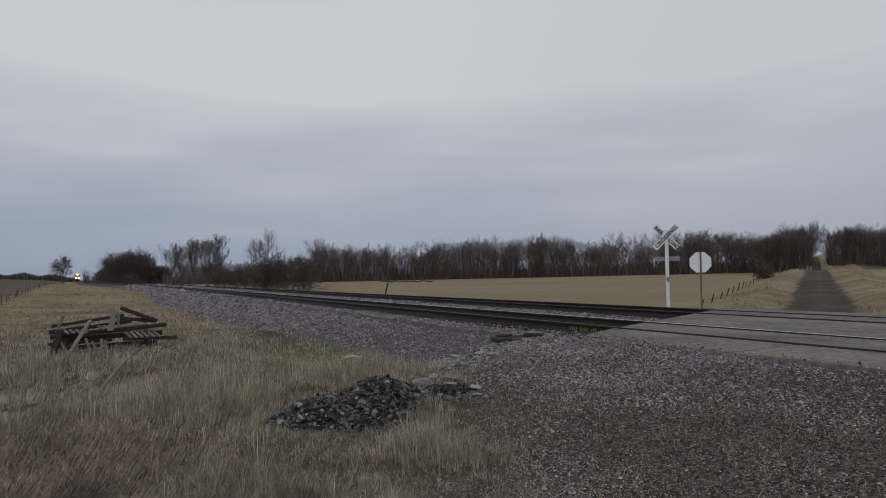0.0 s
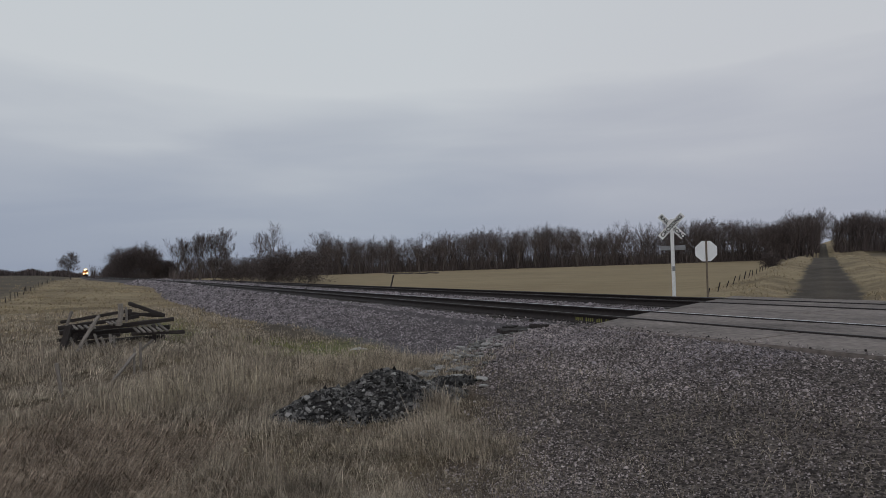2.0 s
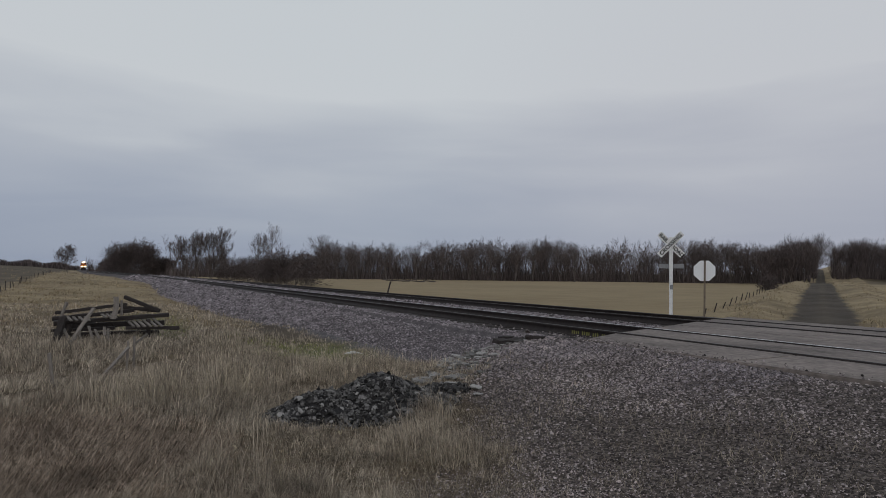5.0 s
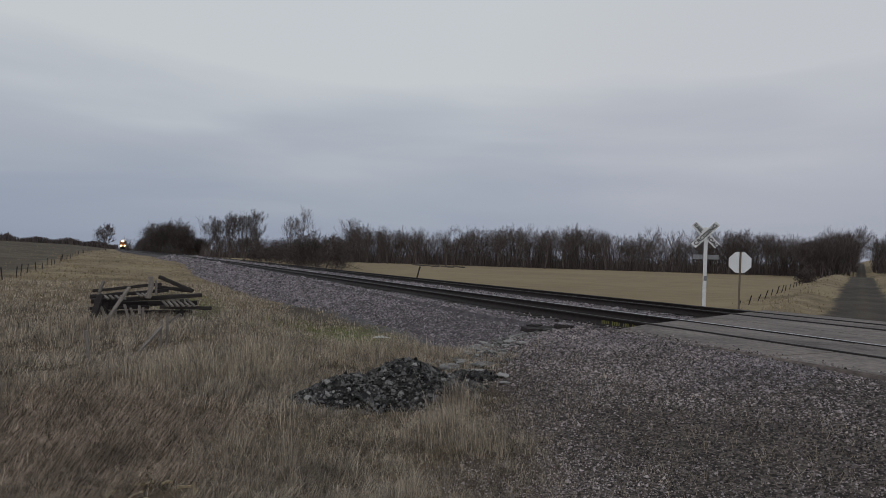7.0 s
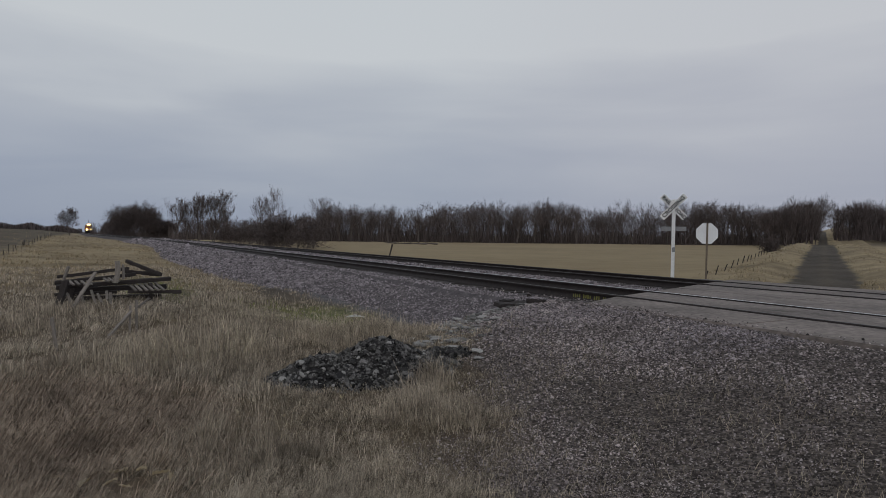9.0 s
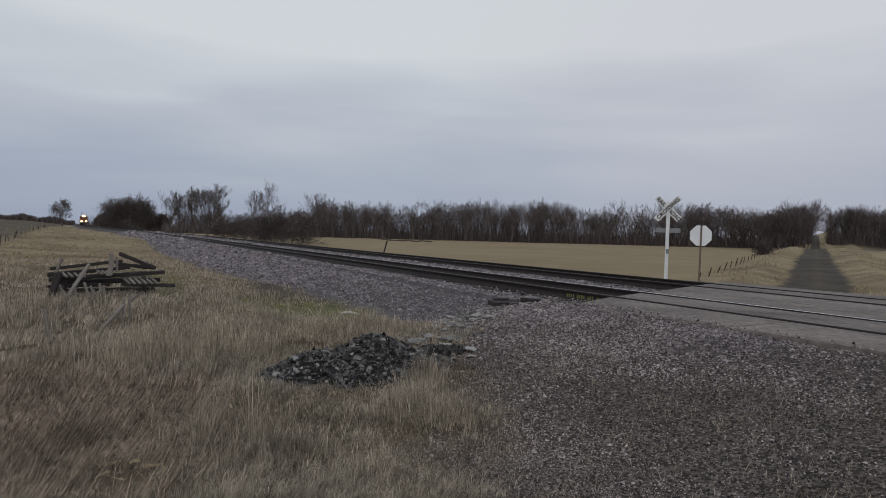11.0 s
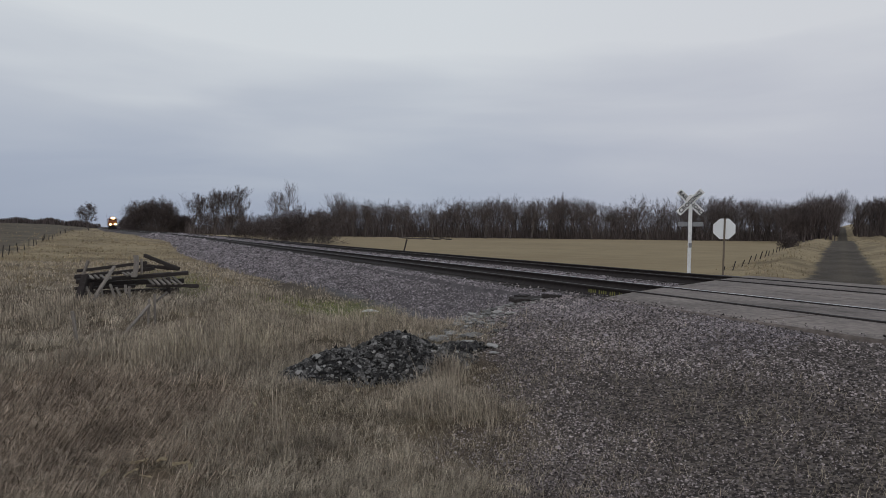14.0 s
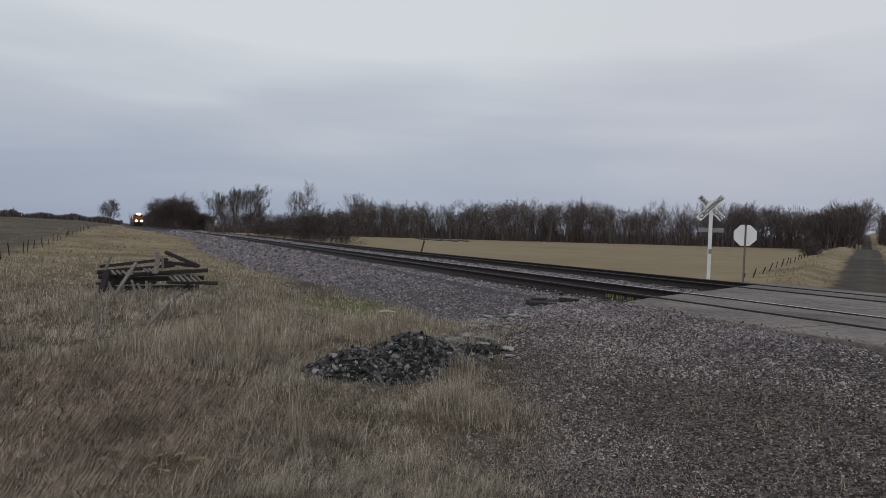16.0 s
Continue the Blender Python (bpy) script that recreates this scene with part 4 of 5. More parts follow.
def build_timber():
    rng = random.Random(21)
    o = Vector((0.1, 15.4, float(land(0.1, 15.4))))
    t = empty("timber_wreck", Matrix.Translation(o), "collapsed dark weathered timber frame lying in dry grass", "timber pile")
    for a, b, w, h in (((-1.04, 16.02, 0.68), (0.34, 16.15, 0.86), 0.12, 0.10), ((-1.06, 15.62, 0.58), (0.48, 15.85, 0.74), 0.15, 0.12), ((0.25, 15.95, 0.80), (0.98, 15.93, 0.72), 0.15, 0.12),
                       ((-1.01, 15.22, 0.52), (1.16, 15.41, 0.66), 0.14, 0.13), ((0.30, 15.05, 0.42), (1.34, 14.99, 0.40), 0.13, 0.11), ((0.28, 16.25, 1.02), (0.98, 15.58, 0.74), 0.10, 0.12),
                       ((-1.05, 15.30, 0.36), (0.1, 15.25, 0.40), 0.10, 0.10), ((-0.95, 15.9, 0.40), (1.1, 15.9, 0.46), 0.16, 0.16), ((-0.9, 15.95, 0.22), (1.0, 15.95, 0.24), 0.14, 0.14), ((-0.75, 15.2, 0.1), (-0.72, 15.25, 0.5), 0.12, 0.1), ((0.75, 15.2, 0.1), (0.74, 15.25, 0.58), 0.12, 0.1)):
        beam("timber", a, b, w * 0.64, h * 0.66, M_DARKWOOD, t, o, rng, roll=rng.uniform(-8, 8))
    for a, b, w, h, bow in (((-0.78, 15.10, 0.95), (-0.88, 15.10, 0.62), 0.10, 0.04, 0.02), ((0.10, 15.13, 1.06), (0.06, 15.03, 0.60), 0.10, 0.035, 0.03), ((0.21, 15.33, 0.98), (0.22, 15.33, 0.66), 0.08, 0.04, 0.0),
                            ((-0.30, 15.05, 0.83), (-0.62, 14.62, 0.27), 0.075, 0.035, 0.0), ((-0.58, 14.46, 0.29), (-0.82, 14.0, 0.02), 0.075, 0.035, 0.0)):
        beam("plank", a, b, w, h, M_OLDWOOD, t, o, rng, "split grey plank", roll=rng.uniform(-15, 15), bow=bow)
    beam("plank", (-0.83, 15.05, 0.66), (-0.93, 14.82, 0.18), 0.14, 0.06, M_DARKWOOD, t, o, rng, roll=10)
    for k, x in enumerate((-0.78, -0.68, -0.57, -0.46, -0.15, -0.06, 0.03)):
        dz = 0.0 if k < 4 else 0.055
        beam("slat", (x, 15.56, 0.62 + dz), (x + 0.09, 15.1, 0.575 + dz), 0.05, 0.03, M_OLDWOOD, t, o, rng, "narrow grey slat")
    for k, x in enumerate((0.30, 0.40, 0.51, 0.62, 0.73, 0.84)):
        beam("slat", (x, 15.58, 0.575), (x + 0.15, 14.88, 0.45), 0.055, 0.03, M_OLDWOOD, t, o, rng, "narrow grey slat")
    for x in (-0.80, -0.69, -0.58, -0.47, -0.36, -0.24, -0.12, 0.0, 0.12):
        if rng.random() < 0.25:
            continue
        beam("slat", (x + rng.uniform(-0.03, 0.03), 15.06, 0.44 + rng.uniform(-0.06, 0.03)), (x + rng.uniform(-0.04, 0.12), 14.9, 0.2 + rng.uniform(-0.1, 0.1)), 0.05, 0.03, M_OLDWOOD, t, o, rng, "narrow grey slat")
    return t


build_timber()


def build_broken_frame():
    rng = random.Random(22)
    o = Vector((0.3, 11.7, float(land(0.3, 11.7))))
    t = empty("broken_fence_frame", Matrix.Translation(o), "broken grey wooden posts leaning in tall dry grass", "broken fence")
    for a, b, w in (((0.28, 11.75, 0.45), (0.27, 11.75, -0.08), 0.055), ((0.29, 11.73, 0.36), (-0.10, 11.22, -0.06), 0.05), ((0.37, 11.85, 0.53), (0.38, 11.85, -0.1), 0.06), ((0.57, 11.94, 0.55), (0.38, 11.84, 0.40), 0.04)):
        beam("stick", a, b, w, w * 0.6, M_OLDWOOD, t, o, rng)
    return t


build_broken_frame()


def build_stake(a, b, w, label):
    rng = random.Random(int(abs(a[0]) * 100))
    o = Vector((b[0], b[1], float(land(b[0], b[1]))))
    t = empty("wooden_stake", Matrix.Translation(o), label, "stake", "old fence stakes")
    a, b = (a[0], a[1], a[2]), (b[0], b[1], o.z - 0.1)
    beam("stake_post", a, b, w, w * 0.7, M_OLDWOOD, t, o, rng)
    return t


build_stake((-0.73, 10.43, 0.44), (-0.65, 10.43, 0), 0.06, "grey split stake standing in dry grass")


def fence_post(x, y, h, lean_x, lean_y, label, group, w=0.09):
    z = float(land(x, y))
    t = empty("fence_post", pose(x, y, z), label, "fence post", group)
    rng = random.Random(int(x * 31 + y * 7))
    beam("post_shaft", (lean_x, lean_y, h), (0, 0, -0.2), w, w, M_DARKWOOD, t, Vector((0, 0, 0)), rng)
    return t


rng_f = random.Random(31)
for k in range(15):
    s = 37.5 + k * 3.7
    x, y = 5.6 * ROAD_N[0] + s * ROAD_DIR[0], 5.6 * ROAD_N[1] + s * ROAD_DIR[1] - 0.1
    fence_post(x, y, rng_f.uniform(0.5, 0.7), rng_f.uniform(0.05, 0.2), rng_f.uniform(-0.25, 0.0), "weathered fence post along the field lane", "field fence", 0.055)
for k in range(30):
    y = 25.0 + 2.6 * k + 0.035 * k * k
    fence_post(-4.4 - 0.036 * y + rng_f.uniform(-0.15, 0.15), y, rng_f.uniform(0.4, 0.65), rng_f.uniform(-0.12, 0.12), rng_f.uniform(-0.1, 0.1), "thin old fence post between dark field and golden bank", "old fence", 0.036)
fence_post(19.2, 47.3, 1.7, 0.5, 0.0, "dark leaning post beyond the tracks", "", 0.10)

# bush by the lane, and fallen logs at the field's edge
bx, by = polar(54.0, 88)
build_tree("bush", 140, 2.3, "leafless reddish-brown bush by the lane", pose(bx, by, float(land(bx, by)) - 0.1), "bush", trunks=14, kids=(5, 5, 3), spread=0.8, up=0.1, bare=0.1, rmin=0.014, lean=(0.05, 0.45))
for k, (az, r, length, turn) in enumerate(((24.3, 200, 5.0, 70), (25.6, 196, 7.0, 100), (26.6, 198, 4.0, 80), (23.0, 204, 4.5, 95))):
    lx, ly = polar(az, r)
    lg = empty("fallen_log", pose(lx, ly, float(land(lx, ly)) + 0.15, 0, 0, turn), "dark fallen log at the field edge", "log", "fallen logs")
    rngl = random.Random(200 + k)
    segs, p = [], np.array([0.0, 0, 0])
    for i in range(5):
        q = p + np.array([rngl.uniform(-0.2, 0.2), length / 5, rngl.uniform(0, 0.12)])
        segs.append((p, q, 0.3 - 0.04 * i, 0.26 - 0.04 * i, 0))
        if i in (1, 3):
            segs.append((q, q + np.array([rngl.uniform(-1, 1), 0.5, rngl.uniform(0.5, 1.2)]), 0.10, 0.04, 0))
        p = q
    v, f = tubes(segs, 6)
    link_mesh("log", v, f, M_BARK, True, lg)


def build_stones(name, x, y, z, size, seed, mat, label):
    """Broken stones: uneven eight-sided lumps."""
    g = np.random.RandomState(seed)
    n = len(x)
    base = np.array([[1, 0, -0.45], [-1, 0, -0.45], [0, 1, -0.45], [0, -1, -0.45], [0.35, 0.1, 0.75], [-0.35, -0.1, 0.75]], float)
    P = base[None] * g.uniform(0.6, 1.25, (n, 6, 1)) + g.normal(0, 0.16, (n, 6, 3))
    P = P * np.stack([g.uniform(0.7, 1.35, n), g.uniform(0.7, 1.2, n), g.uniform(0.45, 0.95, n)], 1)[:, None]
    a, b = g.uniform(0, 6.283, n), g.normal(0, 0.3, n)
    ca, sa, cb, sb = np.cos(a)[:, None], np.sin(a)[:, None], np.cos(b)[:, None], np.sin(b)[:, None]
    X, Y, Z = P[..., 0], P[..., 1], P[..., 2]
    X, Z = X * cb - Z * sb, X * sb + Z * cb
    X, Y = X * ca - Y * sa, X * sa + Y * ca
    P = np.stack([X, Y, Z], -1) * size[:, None, None] + np.stack([x, y, z + size * 0.22], 1)[:, None]
    tri = np.array([[0, 2, 4], [2, 5, 4], [2, 1, 5], [1, 3, 5], [3, 4, 5], [3, 0, 4]])
    f = (np.arange(n)[:, None, None] * 6 + tri[None]).reshape(-1, 3)
    return tagged(link_mesh(name, P.reshape(-1, 3), f, mat), label, "stones" if label else "", kind="stuff")


# ================= rubble pile =================
def rock_mesh(rng, name, mat, flat=0.7, sub=1):
    bm = bmesh.new()
    bmesh.ops.create_icosphere(bm, subdivisions=sub, radius=1.0)
    k = [rng.uniform(0.7, 1.25), rng.uniform(0.6, 1.0), rng.uniform(0.4, 0.8) * flat]
    for v in bm.verts:
        v.co = Vector((v.co.x * k[0], v.co.y * k[1], v.co.z * k[2])) * rng.uniform(0.78, 1.15)
    me = bpy.data.meshes.new(name)
    bm.to_mesh(me)
    bm.free()
    me.materials.append(mat)
    return me


PILE_C = (2.72, 7.15)


def pile_h(x, y):
    """Height of the dark mound over the ground."""
    a, b = (np.asarray(x) - PILE_C[0]), (np.asarray(y) - PILE_C[1])
    main = 0.43 * np.exp(-(((a - 0.12) / 0.58) ** 2 + (b / 0.56) ** 2) ** 0.9)
    side = 0.28 * np.exp(-(((a + 0.62) / 0.52) ** 2 + ((b - 0.05) / 0.45) ** 2))
    tail = 0.16 * np.exp(-(((a - 0.95) / 0.40) ** 2 + ((b - 0.15) / 0.35) ** 2))
    return np.maximum(main, np.maximum(side, tail)) + 0.35 * np.minimum(main, side)


def build_rubble():
    o = Vector((PILE_C[0], PILE_C[1], float(land(*PILE_C))))
    t = empty("rubble_pile", Matrix.Translation(o), "heap of broken grey and black asphalt chunks", "rubble pile")
    n = 60
    g = np.linspace(-1.7, 1.7, n)
    A, B = np.meshgrid(g, np.linspace(-1.3, 1.3, n))
    H = pile_h(A + PILE_C[0], B + PILE_C[1])
    Z = land(A + PILE_C[0], B + PILE_C[1]) - o.z + H - 0.05 + 0.035 * wob(A, B, 0.06, 1) * ss(0.02, 0.15, H) + 0.03 * wob(A, B, 0.15, 2) * ss(0.02, 0.15, H)
    idx = np.arange(n * n).reshape(n, n)
    f = np.stack([idx[:-1, :-1], idx[:-1, 1:], idx[1:, 1:], idx[1:, :-1]], -1).reshape(-1, 4)
    link_mesh("mound", np.stack([A, B, Z], -1).reshape(-1, 3), f, M_MOUND, False, t, "dark asphalt grindings")
    g = np.random.RandomState(46)
    fa, fb = g.normal(-0.05, 0.75, 9000), g.normal(-0.05, 0.5, 9000)
    fh = pile_h(fa + PILE_C[0], fb + PILE_C[1])
    ok = (fh > 0.03) & (np.abs(fa) < 1.6) & (np.abs(fb) < 1.2)
    fa, fb, fh = fa[ok], fb[ok], fh[ok]
    frag = build_stones("fine_rubble", fa, fb, land(fa + PILE_C[0], fb + PILE_C[1]) - o.z + fh - 0.035, 0.014 * np.exp(g.normal(0, 0.5, len(fa))), 47, M_FINES, "")
    frag.parent = t
    frag["label"] = "small grey and black fragments"
    rng = random.Random(44)
    grey = [rock_mesh(rng, "chunk", M_CHUNK) for _ in range(7)]
    black = [rock_mesh(rng, "chunk", M_ASPHALT_CHUNK) for _ in range(5)]
    made = 0
    while made < 290:
        a, b = rng.gauss(-0.1, 0.72), rng.gauss(-0.12, 0.42)
        x, y = PILE_C[0] + a, PILE_C[1] + b
        h = float(pile_h(x, y))
        if h < 0.035 and rng.random() > 0.12:
            continue
        pale = rng.random() < (0.8 if a < 0.0 or a > 0.7 else 0.2)
        ob = new("chunk", rng.choice(grey if pale else black))
        size = rng.choice((0.018, 0.022, 0.028, 0.036, 0.05)) * rng.uniform(0.8, 1.2)
        ob.parent = t
        ob.matrix_basis = pose(a, b, float(land(x, y)) - o.z + h - 0.035 + size * 0.05, rng.uniform(-35, 35), rng.uniform(-35, 35), rng.uniform(0, 360)) @ Matrix.Scale(size, 4)
        made += 1
    return t


build_rubble()


def build_rubble_strip():
    """Flat broken slabs strewn between the heap and the track bank."""
    t = empty("broken_paving", pose(0, 0, 0), "scattered flat grey slabs of broken paving on the ground", "rubble", "")
    rng = random.Random(45)
    kinds = [rock_mesh(rng, "slab", M_CHUNK, 0.45) for _ in range(6)]
    for k in range(290):
        f = rng.random() ** 1.3
        x, y = 3.75 + f * 2.9 + rng.gauss(0, 0.28), 8.0 + f * 2.7 + rng.gauss(0, 0.42)
        ob = new("slab", rng.choice(kinds))
        size = rng.choice((0.03, 0.045, 0.06, 0.09, 0.12)) * rng.uniform(0.7, 1.2)
        ob.parent = t
        ob.matrix_basis = pose(x, y, float(land(x, y)) + size * 0.22, rng.uniform(-8, 8), rng.uniform(-8, 8), rng.uniform(0, 360)) @ Matrix.Scale(size, 4)
    return t


build_rubble_strip()


# ================= ties, litter, husks =================
def scrap(x, y, z, length, w, turn, tilt, label, mat=M_DARKWOOD, name="tie_scrap"):
    rng = random.Random(int(x * 100))
    z = max(float(BED(x, y)), float(land(x, y))) + 0.03
    t = part(name, box(length, w, 0.07, 0.012, 0.012, 4, rng), mat, None, "", pose(x, y, z, tilt, 0, turn))
    return tagged(t, label, "timber scrap", "timber scraps")


scrap(6.5, 9.8, 0, 0.85, 0.22, 6, 6, "rotten black piece of railway tie on ballast")
scrap(6.95, 10.5, 0, 0.60, 0.16, -20, 0, "rotten black piece of railway tie on ballast")
scrap(7.3, 11.2, 0, 0.5, 0.14, 12, 4, "rotten black piece of railway tie on ballast")
scrap(6.75, 9.5, 0, 0.35, 0.12, -35, 0, "rotten black piece of railway tie on ballast")


def curl(name, x, y, length, width, turn, label, mat, category, lift=0.025, cup=0.5, seed=1, up=0.11):
    """A thin curled scrap with thickness."""
    rng = random.Random(seed)
    bm = bmesh.new()
    n, k = 7, 5
    rows = []
    for i in range(n):
        s = i / (n - 1)
        w = width * math.sin(math.pi * (0.12 + 0.8 * s)) ** 0.8
        row = []
        for j in range(k):
            q = j / (k - 1) - 0.5
            row.append(bm.verts.new(((s - 0.5) * length, q * w, lift * math.sin(s * 2.6) + cup * width * q * q * 2 + rng.uniform(-0.006, 0.006))))
        rows.append(row)
    for i in range(n - 1):
        for j in range(k - 1):
            bm.faces.new((rows[i][j], rows[i][j + 1], rows[i + 1][j + 1], rows[i + 1][j]))
    bmesh.ops.solidify(bm, geom=list(bm.faces), thickness=0.003)
    ob = part(name, bm, mat, None, "", pose(x, y, float(land(x, y)) + up, rng.uniform(-12, 12), rng.uniform(-15, 5), turn))
    return tagged(ob, label, category, "dry husks" if category == "husk" else "")


rng_h = random.Random(70)
for k, (x, y) in enumerate(((0.07, 4.72), (0.02, 4.50), (0.31, 4.55), (0.20, 4.64), (0.10, 4.40), (-0.16, 6.3), (-0.24, 6.25), (0.15, 7.05), (-0.12, 4.55), (1.0, 5.9), (0.36, 4.42), (1.35, 5.6), (2.0, 6.0), (-0.3, 4.8))):
    curl("corn_husk", x, y, rng_h.uniform(0.06, 0.13), rng_h.uniform(0.025, 0.05), rng_h.uniform(-40, 100), "pale dry husk lying on matted grass", M_HUSK, "husk", rng_h.uniform(-0.02, 0.02), 0.9, k, 0.06)
curl("litter", 4.40, 12.45, 0.36, 0.15, -20, "crumpled white litter in the grass", M_LITTER, "litter", 0.03, 0.2, 9, 0.17)


# ================= grass, stones: what nobody could count =================
def scatter(n, r0, r1, az0, az1, seed):
    g = np.random.RandomState(seed)
    r = np.exp(g.uniform(math.log(r0), math.log(r1), n))
    a = np.radians(g.uniform(az0, az1, n))
    return g, r * np.sin(a), r * np.cos(a), r


def grass_height(x, y):
    """How tall the dry grass stands."""
    base = 0.085 + 0.085 * np.clip(wob(x, y, 0.8, 1.1) + 0.3, 0, 2) + 0.07 * np.clip(wob(x, y, 2.6, 0.4), 0, 2)
    tall = 0.30 * np.exp(-(((x - 3.6) / 1.1) ** 2 + ((y - 10.3) / 0.8) ** 2))          # pale stand behind the heap
    tall = tall + 0.28 * np.exp(-(((x - 3.15) / 0.35) ** 2 + ((y - 6.35) / 0.5) ** 2)) + 0.25 * np.exp(-(((x - 1.05) / 0.45) ** 2 + ((y - 5.3) / 0.6) ** 2))
    tall = tall + 0.16 * np.exp(-(((x - 0.9) / 1.2) ** 2 + ((y - 9.0) / 2.2) ** 2)) + 0.14 * np.exp(-(((x + 0.3) / 1.3) ** 2 + ((y - 13.2) / 1.2) ** 2))
    tall = tall + 0.30 * np.clip(0.55 + wob(x, y, 0.3, 2.0), 0, 1.2) * np.exp(-(((x - 1.9) / 1.0) ** 2 + ((y - 5.0) / 0.8) ** 2))
    tall = tall + 0.18 * np.exp(-(((x - 2.6) / 0.7) ** 2 + ((y - 16.5) / 1.6) ** 2))
    short = ss(0.4, 3.0, x - 0.35 * y + 0.2)          # trodden towards the road
    return base * (1 - 0.45 * short * ss(9, 5, y)) * (1 - 0.45 * ss(9, 6, y)) + 0.8 * tall


def build_grass(name, n, r0, r1, seed, wide, label, hs=1.0, mat=M_GRASS, only_green=False, matted=False, thatch=False, tufts=False, az0=-16, az1=66, per=1):
    g, x, y, r = scatter(n, r0, r1, az0, az1, seed)
    gravel, ballast, field, soil, green, gold = ground_masks(x, y)
    u = x - bend(y)
    keep = g.uniform(0, 1, n) < (1 - np.clip(gravel * (0.86 if thatch else 0.98), 0, 1)) * (1 - np.clip(ballast * 0.995, 0, 1)) * (1 - np.clip(field * 1.05, 0, 1)) * (1 - np.clip(soil * 1.1, 0, 1))
    keep &= ~((u > 8) & (u < 18.4)) & ~((x > 6.6) & (np.abs(road_side(x, y)[0]) < 5) & (x < 18))
    mat_zone = np.exp(-(((x + 0.4) / 1.1) ** 2 + ((y - 6.4) / 2.0) ** 2))
    if tufts:
        keep &= grass_height(x, y) > 0.22 + 0.08 * g.uniform(0, 1, n)
    if matted:
        keep &= g.uniform(0.1, 0.8, n) < mat_zone
    else:
        keep &= g.uniform(0, 1, n) > 0.85 * mat_zone
    if mat is not M_GRASS_GREEN:
        keep &= g.uniform(0, 1, n) > 0.9 * green
    if only_green:
        keep &= g.uniform(0.15, 0.9, n) < green
    # clumps, with barer ground between them
    close = ss(11, 6, r) * (not matted and not thatch) - 0.8 * thatch
    keep &= g.uniform(-0.9 + 0.6 * close, 1.3 - 0.5 * close, n) < 1.25 * wob(x, y, 0.33, 0.7) + close * 0.9 * wob(x, y, 0.13, 1.9) + 0.55 * wob(x, y, 1.3, 2.0) + 0.35 - 0.15 * close
    keep &= np.hypot(x - 4.35, y - 12.0) > 0.8
    keep &= np.hypot(x - 0.12, y - 4.5) > 0.22 * (1 + 0.5 * g.uniform(-1, 1, n))
    keep &= pile_h(x, y) < 0.05 + 0.04 * g.uniform(0, 1, n)
    x, y, r, green = x[keep], y[keep], r[keep], np.broadcast_to(green, keep.shape)[keep]
    n = len(x)
    stature, bend_to = np.exp(g.normal(-0.05, 0.3, n)), g.uniform(0, 6.283, n)
    if per > 1:
        # blades of one tuft spring from one foot and fan out
        who = np.repeat(np.arange(n), g.randint(max(2, per // 3), per * 2 - per // 3, n))
        n = len(who)
        ox, oy = g.normal(0, 1, n), g.normal(0, 1, n)
        foot = (0.012 + 0.0028 * r[who]) * stature[who]
        x, y, r, green, stature, bend_to = x[who] + ox * foot, y[who] + oy * foot, r[who], green[who], stature[who], np.arctan2(oy, ox) + g.normal(0, 0.6, n)
    z = land(x, y) - 0.01
    h = grass_height(x, y) * g.uniform(0.45, 1.2, n) * stature * hs
    h = np.where(green > 0.3, h * 0.8, h)
    w = np.maximum(0.0013, r * wide) * g.uniform(0.6, 1.5, n)
    lodged = ss(-0.2, 0.9, wob(x, y, 1.1, 3.3)) * ss(2.6, 0.8, x - 0.12 * y)
    lean = np.clip(np.abs(g.normal(0.55 * ss(9, 6, r), 0.5, n)) + 1.2 * lodged * g.uniform(0.4, 1, n), 0, 1.9)
    if thatch:
        lean = g.uniform(0.7, 1.5, n)
        h = g.uniform(0.04, 0.15, n)
    if matted:
        lean = g.uniform(1.15, 1.5, n)
        h = g.uniform(0.08, 0.30, n)
        z = z + g.uniform(0, 0.08, n) * (0.4 + np.clip(wob(x, y, 0.45, 2.2), 0, 1))
    a = np.where((lodged > 0.3) & (not thatch), 0.6 + g.normal(0, 0.9, n), bend_to)
    if matted:
        a = 0.15 + g.normal(0, 0.75, n) + 3.1416 * (g.uniform(0, 1, n) < 0.12) + 1.1 * wob(x, y, 0.6, 0.9)
    dx, dy = np.cos(a), np.sin(a)
    # blades turn their flat side at random
    t = g.uniform(0, 6.283, n)
    wx, wy = np.cos(t) * w, np.sin(t) * w
    m_h, t_h = h * 0.55 * np.cos(lean * 0.5), h * np.cos(np.minimum(lean, 1.45))
    m_o, t_o = h * 0.5 * np.sin(lean * 0.5), h * np.sin(np.minimum(lean, 1.45))
    P = np.empty((n, 5, 3), np.float32)
    P[:, 0] = np.stack([x - wx, y - wy, z], 1)
    P[:, 1] = np.stack([x + wx, y + wy, z], 1)
    P[:, 2] = np.stack([x + dx * m_o + wx * 0.8, y + dy * m_o + wy * 0.8, z + m_h], 1)
    P[:, 3] = np.stack([x + dx * m_o - wx * 0.8, y + dy * m_o - wy * 0.8, z + m_h], 1)
    P[:, 4] = np.stack([x + dx * t_o, y + dy * t_o, z + t_h], 1)
    b = np.arange(n)[:, None] * 5
    f = np.concatenate([b + np.array([0, 1, 2]), b + np.array([0, 2, 3]), b + np.array([3, 2, 4])])
    ob = link_mesh(name, P.reshape(-1, 3), f, mat)
    return tagged(ob, label, "grass", kind="stuff")


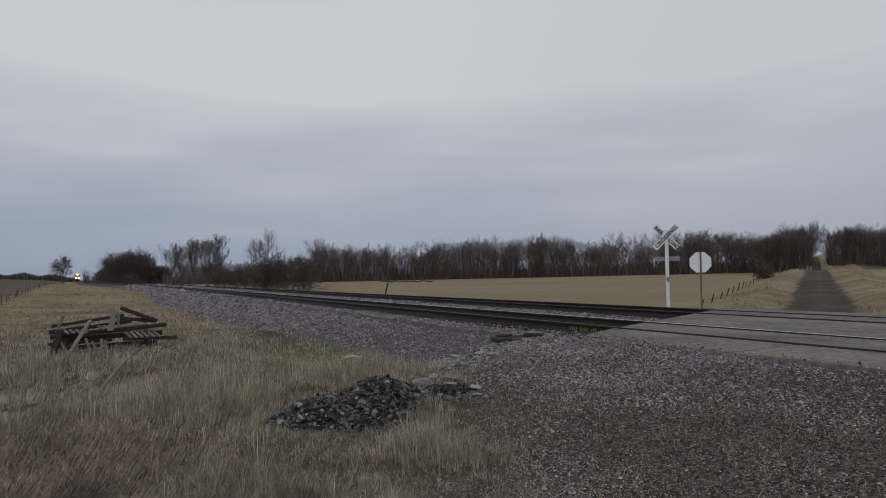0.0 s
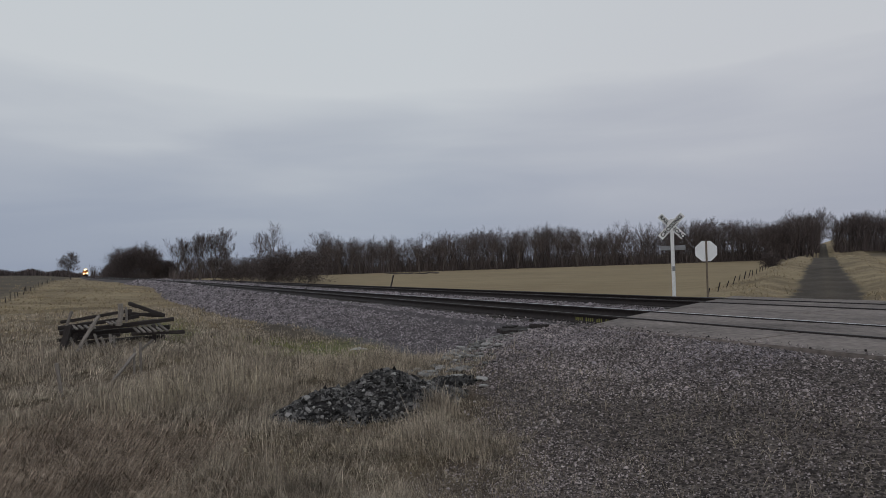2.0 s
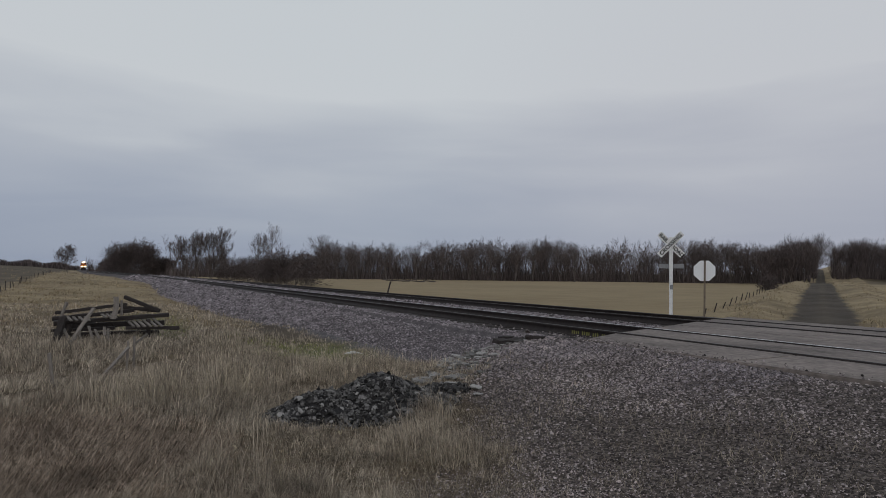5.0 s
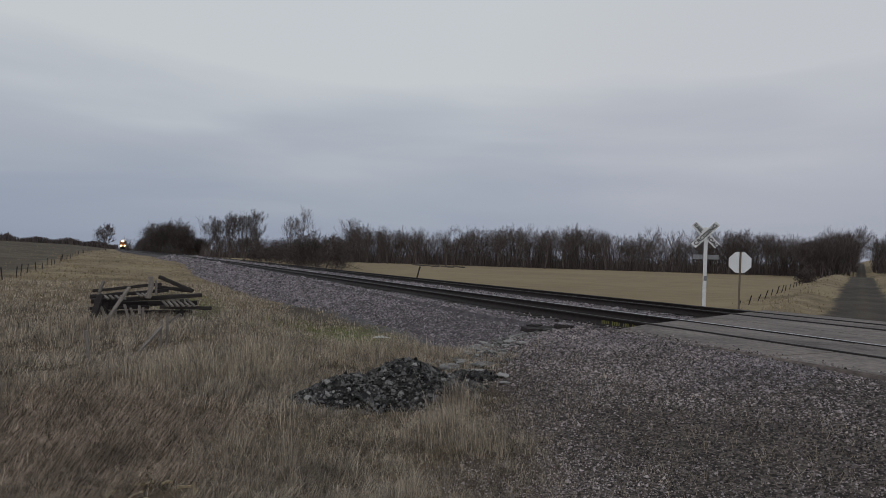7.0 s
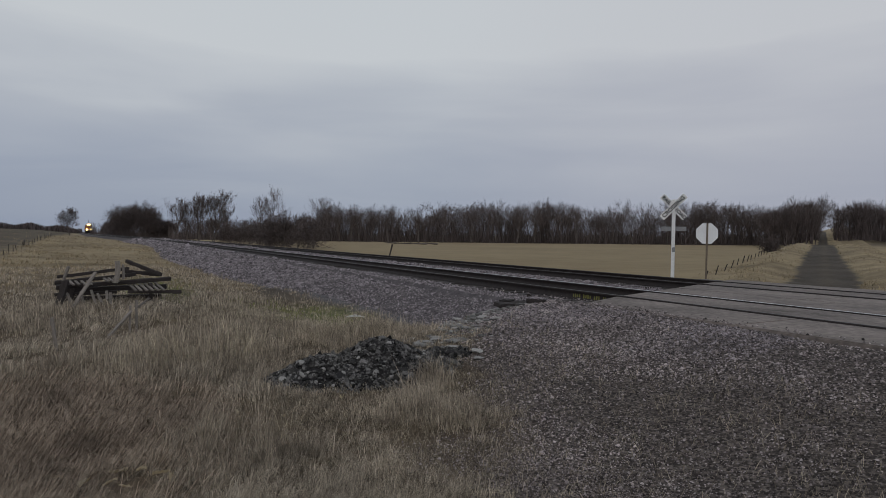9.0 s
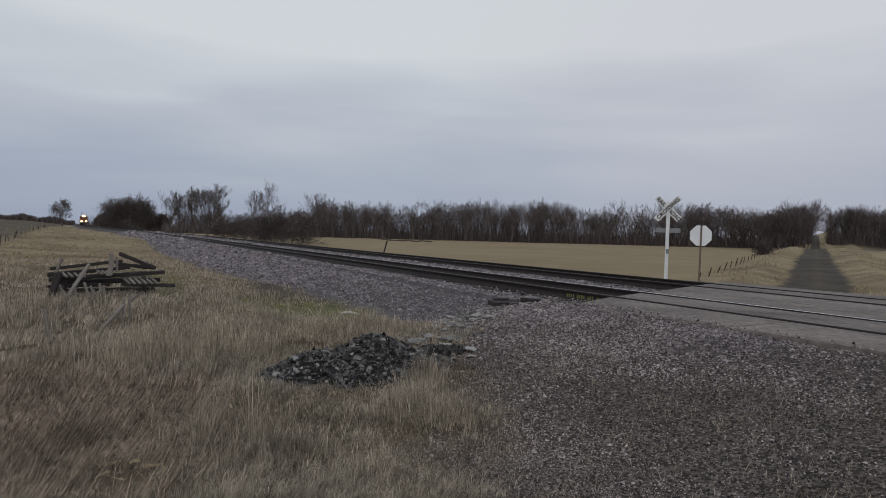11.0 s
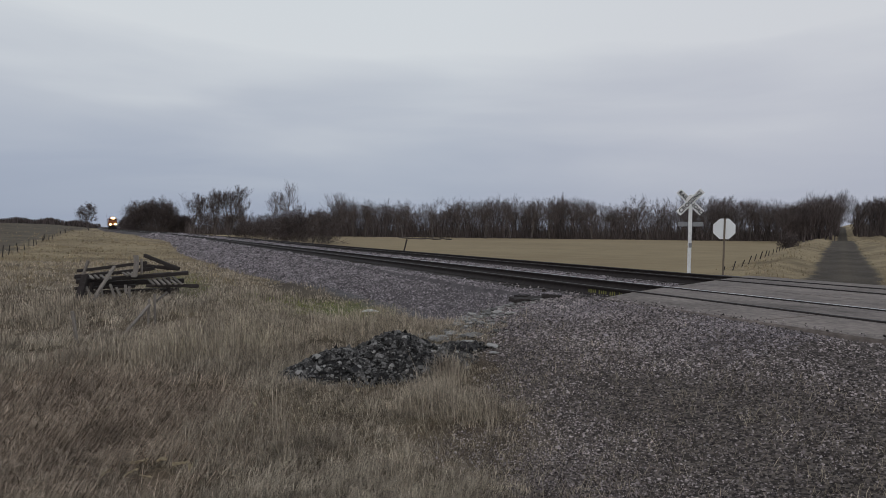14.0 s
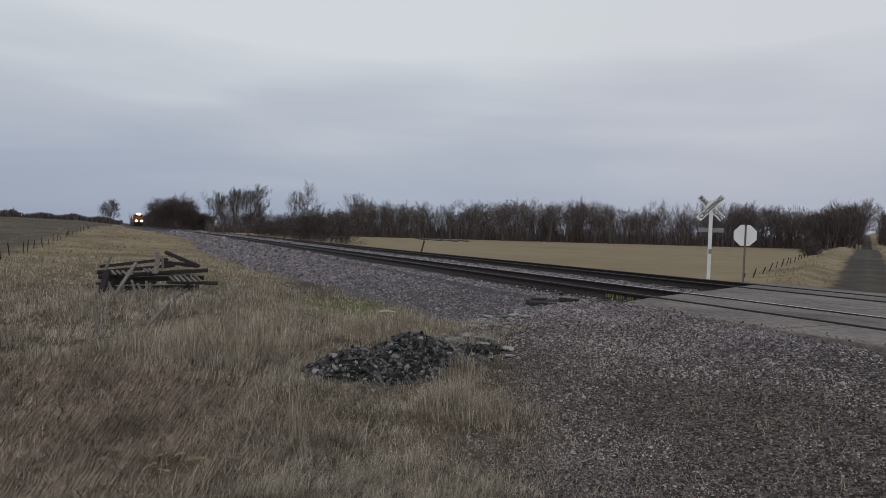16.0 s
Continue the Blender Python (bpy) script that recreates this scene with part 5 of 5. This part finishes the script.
build_grass("dry_grass", 70000, 2.3, 15, 501, 0.00029, "dry straw-coloured winter grass, partly flattened", per=13)
build_grass("dry_grass", 42000, 13, 34, 502, 0.00030, "dry greyish straw grass along the railway bank", per=7)
build_grass("matted_grass", 230000, 3.0, 12, 506, 0.00030, "matted red-brown dead grass lying flat", 1.0, M_GRASS_BROWN, False, True, False, False, -16, 20)
build_grass("golden_grass", 60000, 24, 120, 507, 0.00040, "golden dry grass on the lane verges", 1.2, M_GRASS_GOLD, False, False, False, False, 48, 66)
build_grass("thatch", 300000, 2.3, 11, 508, 0.00030, "short matted dry grass covering the ground", 1.0, M_THATCH, False, False, True)
build_grass("tall_grass", 16000, 4.3, 16, 509, 0.00028, "tall pale dry grass tufts around the rubble heap", 1.0, M_GRASS_PALE, False, False, False, True, per=8)
build_grass("golden_grass", 26000, 19, 90, 504, 0.00040, "golden dry grass on the bank beside the line", 0.8, M_GRASS_GOLD, per=5)
build_grass("golden_grass", 30000, 70, 260, 503, 0.00045, "pale golden grass on the far bank and verges", 1.4, M_GRASS_GOLD)
build_grass("green_grass", 45000, 9, 26, 505, 0.00030, "sparse new green grass among dry stalks", 0.7, M_GRASS_GREEN, True, per=6)


def build_gravel():
    g, x, y, r = scatter(230000, 2.4, 17, 2, 68, 601)
    gravel = ground_masks(x, y)[0]
    d, s = road_side(x, y)
    keep = (g.uniform(0, 1, len(x)) < gravel * np.clip(0.8 + 0.75 * wob(x, y, 1.1, 4.4) - 0.65 * np.exp(-((d + 0.9 + 0.3 * wob(x, y, 1.2, 1)) / 0.55) ** 2), 0.12, 1)) & (x < 7.3 + 0.45 * g.uniform(0, 1, len(x)) ** 5)
    x, y, r = x[keep], y[keep], r[keep]
    size = np.maximum(0.0062, 0.00132 * r) * np.exp(g.normal(0, 0.36, len(x)))
    build_stones("gravel", x, y, np.where(x > 7.26, 0.575 + 0.02 * ss(7.28, 8.5, x), land(x, y)), size, 602, M_GRAVEL, "loose grey crushed gravel on the road shoulder")


build_gravel()


def build_ballast_stones():
    g = np.random.RandomState(611)
    n = 120000
    y = np.exp(g.uniform(math.log(8.5), math.log(150), n))
    u = np.where(g.uniform(0, 1, n) < 0.72, g.uniform(2.6, 8.15, n), g.uniform(10.3, 13.35, n))
    inside = (u > toe(y) - 0.45 * g.uniform(0, 1, n) ** 2) & (y > 9.3 + 0.478 * (u - 7.3)) 
    u, y = u[inside], y[inside]
    z = BED(u, y)
    r = np.hypot(u, y)
    size = np.maximum(0.017, 0.0013 * r) * np.exp(g.normal(0, 0.33, len(u)))
    build_stones("ballast_stones", u + bend(y), y, z, size, 612, M_STONE, "crushed grey-purple ballast stones beside the rails")
    # strewn over the foot of the bank beside the crossing
    m = 34000
    x2, y2 = g.uniform(3.9, 7.4, m), g.uniform(4.5, 11.5, m)
    ok = (g.uniform(0, 1, m) < ss(3.8, 6.6, x2 + 0.25 * (y2 - 8)) * np.clip(0.5 + 0.9 * wob(x2, y2, 0.8, 2.2), 0.03, 1)) & (x2 < 7.2)
    x2, y2 = x2[ok], y2[ok]
    build_stones("ballast_stones", x2, y2, np.maximum(land(x2, y2), BED(x2, y2)), 0.0125 * np.exp(g.normal(0, 0.35, len(x2))), 613, M_STONE, "crushed stones strewn beside the concrete crossing")


build_ballast_stones()


def build_far_hedge():
    """Thin dark line of growth on the skyline of the far fields."""
    rng = random.Random(90)
    segs = []
    for i in range(2600):
        az = rng.uniform(-16, -2.2)
        x, y = polar(az, 520 + rng.random() * 60)
        z = float(land(x, y)) - 0.2
        h = rng.uniform(2.2, 4.6) + (2.0 if -10.6 < az < -9.2 else 0) * rng.random() + 0.8 * math.sin(az * 3.1)
        segs.append((np.array([x, y, z]), np.array([x + rng.uniform(-1, 1), y, z + h]), 0.35, 0.12, 1))
    v, f = tubes(segs, 3)
    tagged(link_mesh("far_hedge", v, f, M_TWIG), "dark line of scrub on the far skyline", "hedge", kind="stuff")


build_far_hedge()


def train_pose(t):
    """Where the engine stands on the near track at t seconds; it comes towards the crossing."""
    y = 500.0 - 15.6 * t
    slope = (float(bend(y + 12)) - float(bend(y - 2))) / 14
    climb = (float(rail_z(y + 12)) - float(rail_z(y - 2))) / 14
    return pose((RAIL_A + RAIL_B) / 2 + float(bend(y)), y, float(rail_z(y)), math.degrees(math.atan(climb)), 0, -math.degrees(math.atan(slope)))


def motions():
    walk(locomotive, [(float(t), train_pose(t)) for t in range(17)])


motions()
